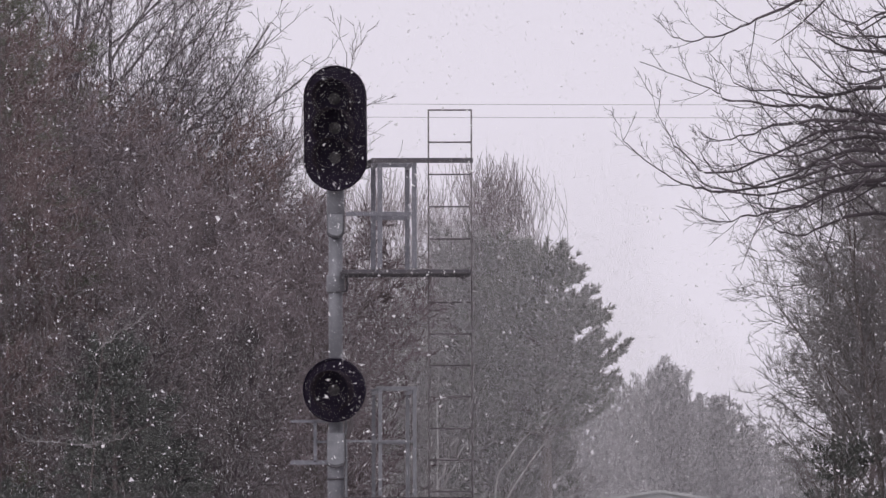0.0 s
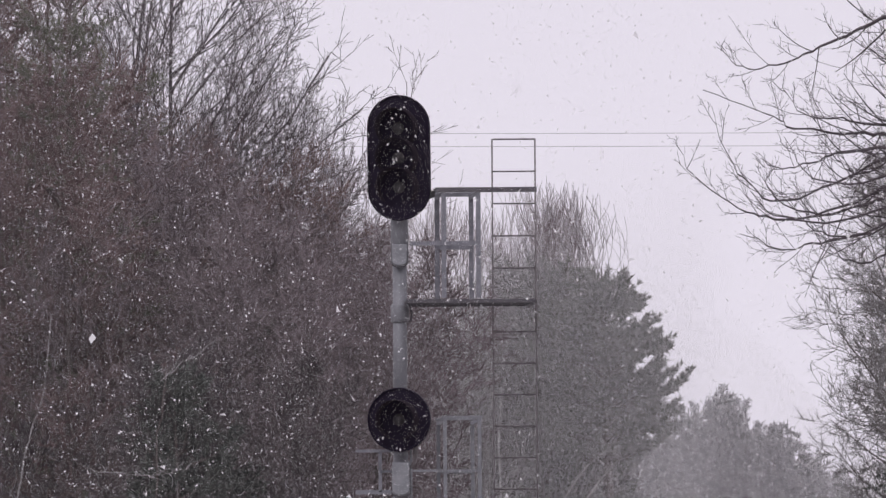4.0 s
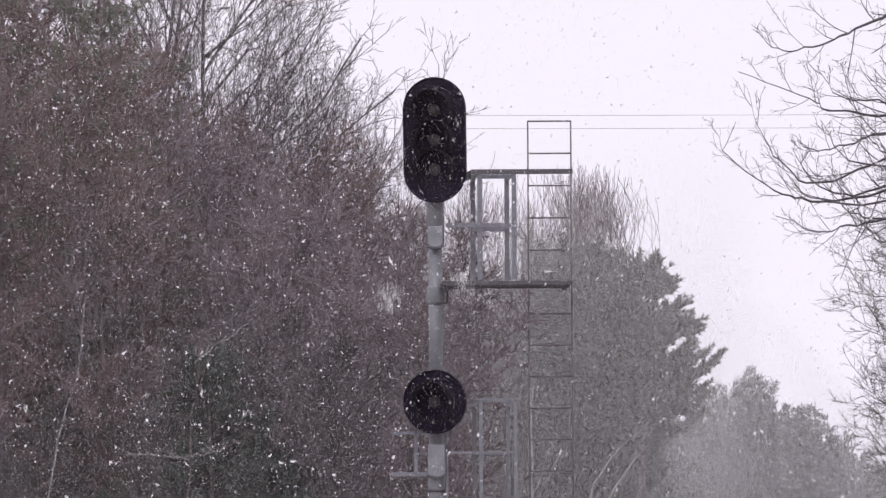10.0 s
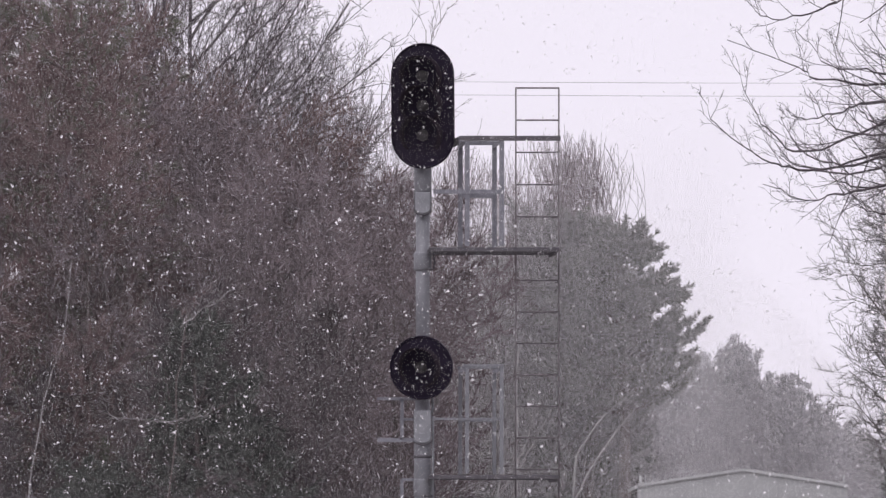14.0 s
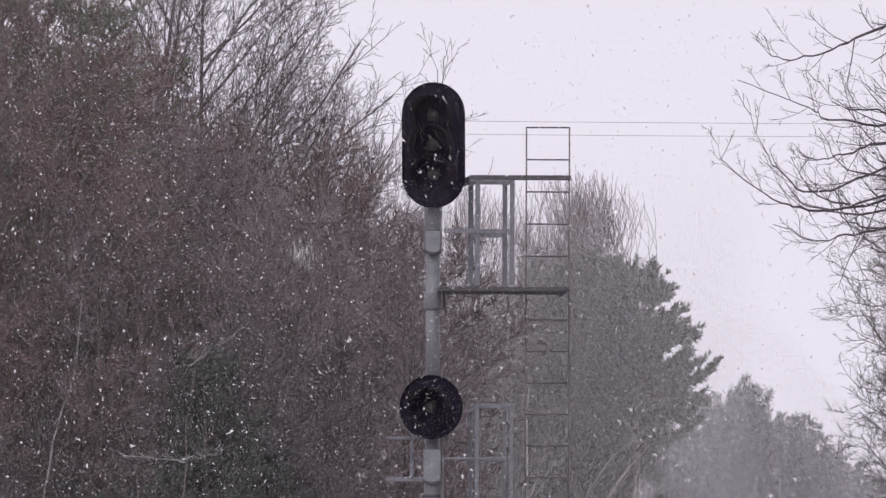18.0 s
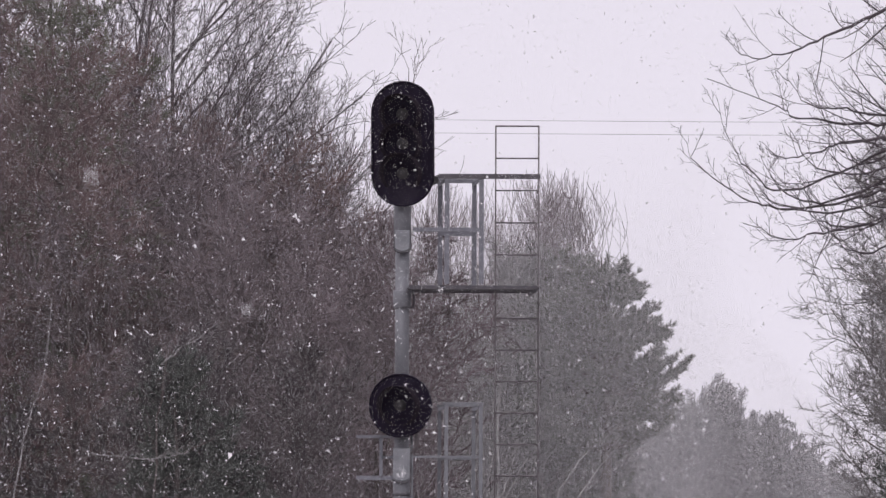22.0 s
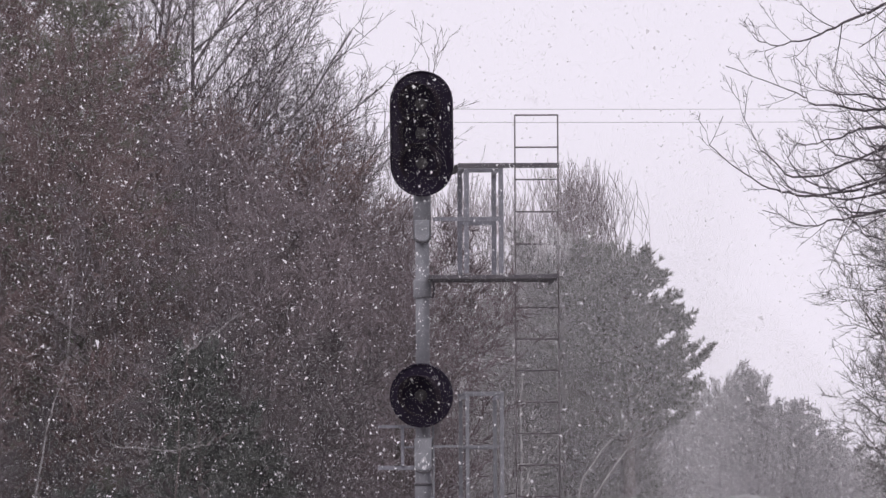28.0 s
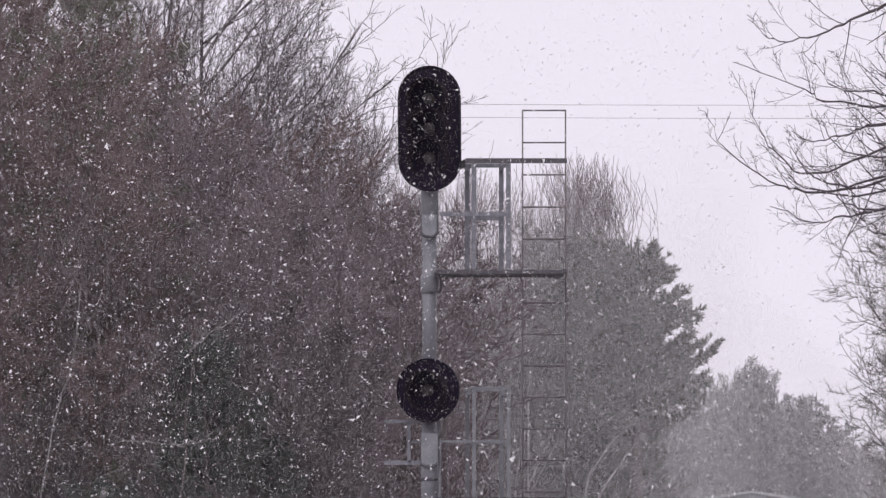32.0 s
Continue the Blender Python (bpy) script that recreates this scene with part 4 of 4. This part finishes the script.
def far_woods():
    rng = np.random.default_rng(81)
    lines, radii, vs, fs, base = [], [], [], [], 0
    for i in range(190):
        deep = i < 34
        d = 328 + rng.uniform(0, 45) if deep else 323 + 450 * ((i - 34) / 156) ** 1.3 + rng.uniform(0, 6)
        x = wood_edge(d) - 1.5 - 12 * (i / 34) if deep else wood_edge(d) - 0.2 - abs(rng.normal(0, 1.8))
        pine_like = rng.uniform() < 0.4
        h = rng.uniform(13.0, 14.2) + (0.4 if pine_like else 0) - (1.2 if deep else 0)
        foot = np.array([x, d, -0.05])
        top = foot + np.array([rng.normal(0, 0.3), rng.normal(0, 0.3), h])
        lines.append(np.linspace(foot, top, 6))
        radii.append(np.linspace(0.16, 0.02, 6))
        wide = rng.uniform(1.5, 2.3)
        cen, hd = [], []
        for b in range(36):
            t = 0.05 + 0.93 * (b + rng.uniform(0, 1)) / 36
            az = rng.uniform(0, 6.283)
            reach = wide * ((1.05 - t) ** 0.7 + 0.12 if pine_like else math.sin(math.pi * min(1, t * 0.72 + 0.22)) + 0.15)
            dr = unit(np.array([math.cos(az), math.sin(az), 0.45 if pine_like else 1.0]))
            s = foot + (top - foot) * t
            e = s + dr * reach * rng.uniform(0.6, 1.1)
            lines.append(np.array([s, (s + e) / 2 + rng.normal(0, 0.1, 3), e]))
            radii.append(np.array([0.03, 0.022, 0.010]))
            for q in rng.uniform(0.15, 1.0, 54 if d < 420 else 16):
                cen.append(s + (e - s) * q + rng.normal(0, 0.12, 3))
                hd.append(unit(dr + np.array([0, 0, 0.6])))
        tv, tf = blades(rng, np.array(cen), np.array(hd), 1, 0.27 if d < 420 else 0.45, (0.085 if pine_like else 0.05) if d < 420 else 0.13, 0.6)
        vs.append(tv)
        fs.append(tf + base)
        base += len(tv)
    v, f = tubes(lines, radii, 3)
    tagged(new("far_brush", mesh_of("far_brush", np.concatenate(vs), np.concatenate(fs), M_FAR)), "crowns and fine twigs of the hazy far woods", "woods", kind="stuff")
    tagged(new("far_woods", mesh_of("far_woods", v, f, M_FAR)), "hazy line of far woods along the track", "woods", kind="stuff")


far_woods()


# ---------------------------------------------------------------- tree beside the camera's line
def overhang_tree(seed, m, label, m_bark, fine, high):
    rng = np.random.default_rng(seed)
    ob = thing("overhanging_tree", m, label, "tree")
    trunk = np.array([[0.05 * math.sin(z), 0.05 * math.cos(z * 1.3), z] for z in np.linspace(0, 12, 14)])
    v, f = tubes([trunk], [np.linspace(0.22, 0.06, 14)], 12)
    mesh_part("trunk", mesh_of("trunk", v, f, M_BARK, True), ob)
    plan = [None, (14, 0.02, 0.0, 13, 0.22, 44, 0.17, 0.13, 0.22), (8, 0.04, 0.07, 4, 0.2, 38, 0.46, 0.34, 0.4), (4, 0.04, 0.06, 2, 0.25, 38, 0.45, 0.4, 0.5), (2, 0.06, 0.04, 0, 0, 0, 0, 0, 0.6)]
    out = [[] for _ in plan]
    def limb(root, *bends, depth=0.1, twigs=15, long=1.0):
        """A limb from the trunk at height root through its bends (x, z from the line of sight) to the tip."""
        p = np.array([(0.0, 0.0, root)] + [(x - 7.4, rng.normal(0, depth) * min(1, 7.4 - x), z) for x, z in bends])
        ext = np.concatenate([[2 * p[0] - p[1]], p, [2 * p[-1] - p[-2]]])
        path = []
        for a, b, c, d in zip(ext, ext[1:], ext[2:], ext[3:]):
            for t in np.linspace(0, 1, 6)[:-1]:
                path.append(0.5 * (2 * b + (c - a) * t + (2 * a - 5 * b + 4 * c - d) * t * t + (3 * b - a - 3 * c + d) * t ** 3))
        path = np.array(path + [p[-1]])
        n = len(path)
        path[1:-1] += rng.normal(0, 0.010, (n - 2, 3))
        rad = (0.0042 + 0.034 * np.linspace(1, 0, n) ** 1.5) * (1.0 if high else 0.6)
        out[1].append((path, rad))
        turn = rng.uniform(0, 6)
        for c in range(twigs):
            t = 0.22 + 0.76 * (c + rng.uniform(0.1, 0.9)) / twigs
            i = min(int(t * (n - 1)), n - 2)
            ax = unit(path[i + 1] - path[i])
            side = unit(np.cross(ax, np.array([0, 1.0, 0.1])))
            turn += 2.4 + rng.normal(0, 0.4)
            a = radians(44 * rng.uniform(0.7, 1.3))
            nd = unit(ax * math.cos(a) + (side * math.cos(turn) + np.cross(ax, side) * math.sin(turn) * 0.7) * math.sin(a) + np.array([0, 0, 0.12]))
            grow(rng, path[i], nd, long * (1.05 - 0.80 * t) * rng.uniform(0.45, 1.15), max(0.0036, rad[i] * 0.42), 2, plan, out, 0.0022)

    if high:
        limb(7.0, (6.0, 7.7), (4.69, 7.57), (4.31, 7.42), (3.87, 7.22), (3.54, 7.10), (3.19, 7.07), (3.0, 7.28))
        limb(5.8, (6.0, 6.2), (4.99, 6.37), (4.55, 6.42), (4.16, 6.45), (3.69, 6.49), (3.42, 6.62), (2.82, 6.86))
        limb(6.2, (6.0, 6.65), (4.99, 6.60), (4.61, 6.52), (4.25, 6.55), (3.81, 6.62), (3.50, 6.95))
        limb(5.6, (6.0, 6.1), (4.99, 6.27), (4.25, 6.26), (3.93, 6.17), (3.57, 6.09), (3.38, 6.20), twigs=10)
        limb(5.4, (6.0, 6.0), (4.99, 6.18), (4.58, 6.18), (4.07, 5.94), (3.54, 5.77), (3.25, 5.96), (3.04, 6.27), (2.90, 6.70))
        limb(5.2, (6.0, 5.85), (4.99, 5.99), (4.64, 5.92), (4.04, 5.68), (3.72, 5.69), (3.45, 5.92), (3.40, 6.23))
        limb(5.0, (6.0, 5.70), (4.96, 5.86), (4.61, 5.81), (4.19, 5.68), (3.51, 5.60), (3.16, 5.71), (2.71, 6.05), (2.63, 6.31), twigs=17)
        limb(4.9, (6.0, 5.65), (4.99, 5.69), (4.34, 5.46), (3.87, 5.35), (3.57, 5.31), (3.16, 5.46), twigs=17)
        limb(6.4, (6.0, 6.85), (5.0, 6.95), (4.60, 7.1), (4.35, 7.4), twigs=9)
        limb(7.2, (6.2, 7.8), (5.2, 7.8), (4.5, 7.95), (4.0, 8.3))
    else:
        limb(4.4, (6.0, 5.05), (4.93, 5.16), (4.64, 5.01), (4.28, 4.90), (3.87, 4.91), (3.60, 5.10), twigs=18)
        limb(4.2, (6.0, 4.95), (4.81, 5.04), (4.52, 4.87), (4.16, 4.67), (3.88, 4.69), (3.66, 4.73), twigs=18)
        limb(3.6, (6.0, 4.0), (4.81, 4.13), (4.34, 4.19), (4.01, 4.30), (3.75, 4.48), twigs=18)
        limb(3.0, (6.0, 3.4), (4.64, 3.57), (4.16, 3.59), (3.93, 3.74), (3.81, 3.95), twigs=18)
    for k in range(5 if high else 0):
        z = 5.3 + 0.22 * k + rng.normal(0, 0.05)
        tip = rng.uniform(3.15, 3.95)
        limb(z - 0.7, (6.0, z - 0.1), (5.0, z + 0.1), ((5.0 + tip) / 2, z - 0.12), (tip + 0.25, z - 0.05), (tip, z + rng.uniform(0.15, 0.40)), depth=0.3, twigs=12, long=0.8)
    for k in range(10 if high else 16):
        z = rng.uniform(5.8, 8.6) if high else rng.uniform(2.4, 6.6)
        tip = rng.uniform(4.0, 4.8)
        limb(z - 0.5, (6.2, z), (5.3, z + rng.normal(0, 0.08)), ((5.3 + tip) / 2, z - 0.08), (tip, z + rng.uniform(0, 0.35)), depth=0.45, twigs=12, long=0.9)
    tree_parts(ob, out, m_bark, m_bark, fine=fine, rng=rng, length=0.10, width=0.006)
    return ob


overhang_tree(91, at(7.4, 61), "bare dark tree reaching long limbs over the track", M_TWIG_DARK, 500, True)
# The grey tree and the r1 saplings use the twig colour paled for haze.
overhang_tree(92, pose(10.87, 88, -0.75), "bare grey tree among saplings beside the track", M_TWIG_HAZED, 0, False).scale = (1.443, 1.443, 1.443)
EDGE = [(10, 0.05, 0.04, 22, 0.44, 46, 0.33, 0.13, 0.2)] + BRUSH[1:]
r1 = bare_tree(95, at(6.5, 78), 7.2, 0.06, EDGE, "dense dark bare sapling beside the track", m_twig=M_TWIG_HAZED, group="saplings beside the track", name="sapling", fine=7000, length=0.22, width=0.009)
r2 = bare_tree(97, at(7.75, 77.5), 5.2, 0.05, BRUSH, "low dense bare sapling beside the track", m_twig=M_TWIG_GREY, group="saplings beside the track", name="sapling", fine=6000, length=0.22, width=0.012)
copies(r2, [(8.1, 80.5, 120, 1.05), (7.4, 81, 240, 0.9)])
pine(96, at(6.0, 77), 3.5, 0.7, 0.4, "low dark evergreen beside the track", M_NEEDLE, whorls=9, tuft=10)
copies(r1, [(7.2, 80, 90, 1.0), (6.8, 83, 200, 0.95), (7.7, 77, 140, 1.0), (7.0, 75, 260, 0.9), (6.8, 88, 170, 0.8), (6.5, 86, 100, 0.85), (7.6, 84, 20, 1.05), (6.6, 78, 310, 0.72)])


# ---------------------------------------------------------------- snowfall
def flakes(seed, d0, d1, density, size, speed, label, clump=0):
    """Flakes filling the column that falls through the view between two distances, as one object; the fall thickens and thins."""
    rng = np.random.default_rng(seed)
    fall = speed * 32
    n = int(1.6 * density * (0.09 * (d1 ** 2 - d0 ** 2) * (fall + 0.05 * (d0 + d1)) + 0.6 * (d1 - d0) * fall))
    d = np.sqrt(rng.uniform(d0 ** 2, d1 ** 2, n))
    x = rng.uniform(-1, 1, n) * (0.1 * d + 0.5)
    up = rng.uniform(0, 1, n) * (0.13 * d + fall)
    z = EYE - 0.01 * d + up
    comes = (up - 0.065 * d) / speed
    keep = rng.uniform(0, 1.6, n) < np.interp(comes, [0, 8, 14, 20, 25, 29, 32], [1.0, 1.0, 0.85, 0.7, 1.0, 1.6, 1.5])
    c = np.stack([x, d, z], 1)[keep]
    s = size * rng.lognormal(0, 0.35, len(c))
    if clump:
        c = np.repeat(c, clump, axis=0)
        s = np.repeat(s, clump)
        c = c + rng.normal(0, 1, c.shape) * s[:, None]
        v = c[:, None, :] + rng.normal(0, 1, (len(c), 3, 3)) * (s * (1.6 / clump ** 0.5))[:, None, None]
        f = np.arange(len(c) * 3).reshape(-1, 3)
    else:
        v = c[:, None, :] + rng.normal(0, 0.62, (len(c), 4, 3)) * s[:, None, None]
        k = np.array([[0, 1, 2], [0, 3, 1]])
        f = (np.arange(len(c))[:, None, None] * 4 + k[None]).reshape(-1, 3)
    ob = new("snowfall", mesh_of("snowfall", v.reshape(-1, 3), f, M_SNOW))
    return tagged(ob, label, "snow", "falling snow", "stuff")


SNOW = [
    (flakes(101, 3.5, 9, 1.2, 0.0042, 1.05, "soft white snowflakes falling close by", 300), 1.05, 0.10, 0.0),
    (flakes(102, 9, 28, 1.8, 0.0031, 1.15, "white snowflakes falling through the air", 15), 1.15, 0.14, 1.0),
    (flakes(103, 22, 45, 6.6, 0.0062, 0.95, "white snowflakes falling through the air"), 0.95, -0.12, 2.0),
    (flakes(104, 35, 58, 10.5, 0.0071, 1.2, "white snowflakes falling through the air"), 1.2, 0.10, 3.0),
    (flakes(105, 62, 72, 8.0, 0.0080, 1.05, "fine snow falling before the wood"), 1.05, -0.10, 4.0),
]


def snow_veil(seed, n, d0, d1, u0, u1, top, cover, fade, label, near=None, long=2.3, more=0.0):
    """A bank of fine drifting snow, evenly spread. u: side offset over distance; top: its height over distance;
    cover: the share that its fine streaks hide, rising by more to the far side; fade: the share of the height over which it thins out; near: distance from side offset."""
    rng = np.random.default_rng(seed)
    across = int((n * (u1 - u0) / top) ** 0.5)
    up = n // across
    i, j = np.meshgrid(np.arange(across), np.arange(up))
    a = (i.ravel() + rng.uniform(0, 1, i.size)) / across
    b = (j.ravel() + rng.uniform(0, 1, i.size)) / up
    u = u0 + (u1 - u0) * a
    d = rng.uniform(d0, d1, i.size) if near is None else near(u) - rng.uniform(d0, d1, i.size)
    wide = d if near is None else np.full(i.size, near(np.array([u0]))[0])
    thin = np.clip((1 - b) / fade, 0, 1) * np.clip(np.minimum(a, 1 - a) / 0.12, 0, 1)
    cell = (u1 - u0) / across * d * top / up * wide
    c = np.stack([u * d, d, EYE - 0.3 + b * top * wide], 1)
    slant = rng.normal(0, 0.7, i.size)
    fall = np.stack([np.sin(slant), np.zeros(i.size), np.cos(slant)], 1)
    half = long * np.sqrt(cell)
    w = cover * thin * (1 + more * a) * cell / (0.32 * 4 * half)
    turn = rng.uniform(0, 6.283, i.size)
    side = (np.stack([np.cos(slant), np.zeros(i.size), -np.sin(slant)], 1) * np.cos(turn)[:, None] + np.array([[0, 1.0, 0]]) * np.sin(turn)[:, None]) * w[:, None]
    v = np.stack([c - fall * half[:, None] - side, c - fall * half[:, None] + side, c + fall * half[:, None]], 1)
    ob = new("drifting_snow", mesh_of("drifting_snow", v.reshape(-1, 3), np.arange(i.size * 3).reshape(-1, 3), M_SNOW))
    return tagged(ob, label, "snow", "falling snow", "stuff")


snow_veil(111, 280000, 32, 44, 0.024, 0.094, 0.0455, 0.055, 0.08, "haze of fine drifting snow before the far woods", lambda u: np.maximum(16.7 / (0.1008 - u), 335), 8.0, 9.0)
snow_veil(112, 270000, 93, 94.8, -0.014, 0.0508, 0.080, 0.24, 0.28, "haze of fine snow before the slender trees", None, 5.5)
snow_veil(114, 90000, 54, 57, -0.085, 0.085, 0.120, 0.012, 0.10, "fine snow falling before the mast")
snow_veil(113, 330000, 67, 69, -0.092, 0.098, 0.120, 0.043, 0.10, "haze of fine snow before the thicket")


def motions():
    for ob, speed, sway, phase in SNOW:
        walk(ob, [(t, pose(sway * (math.sin(t * 0.8 + phase) - math.sin(phase)), 0, -speed * t)) for t in range(0, 33)])


motions()
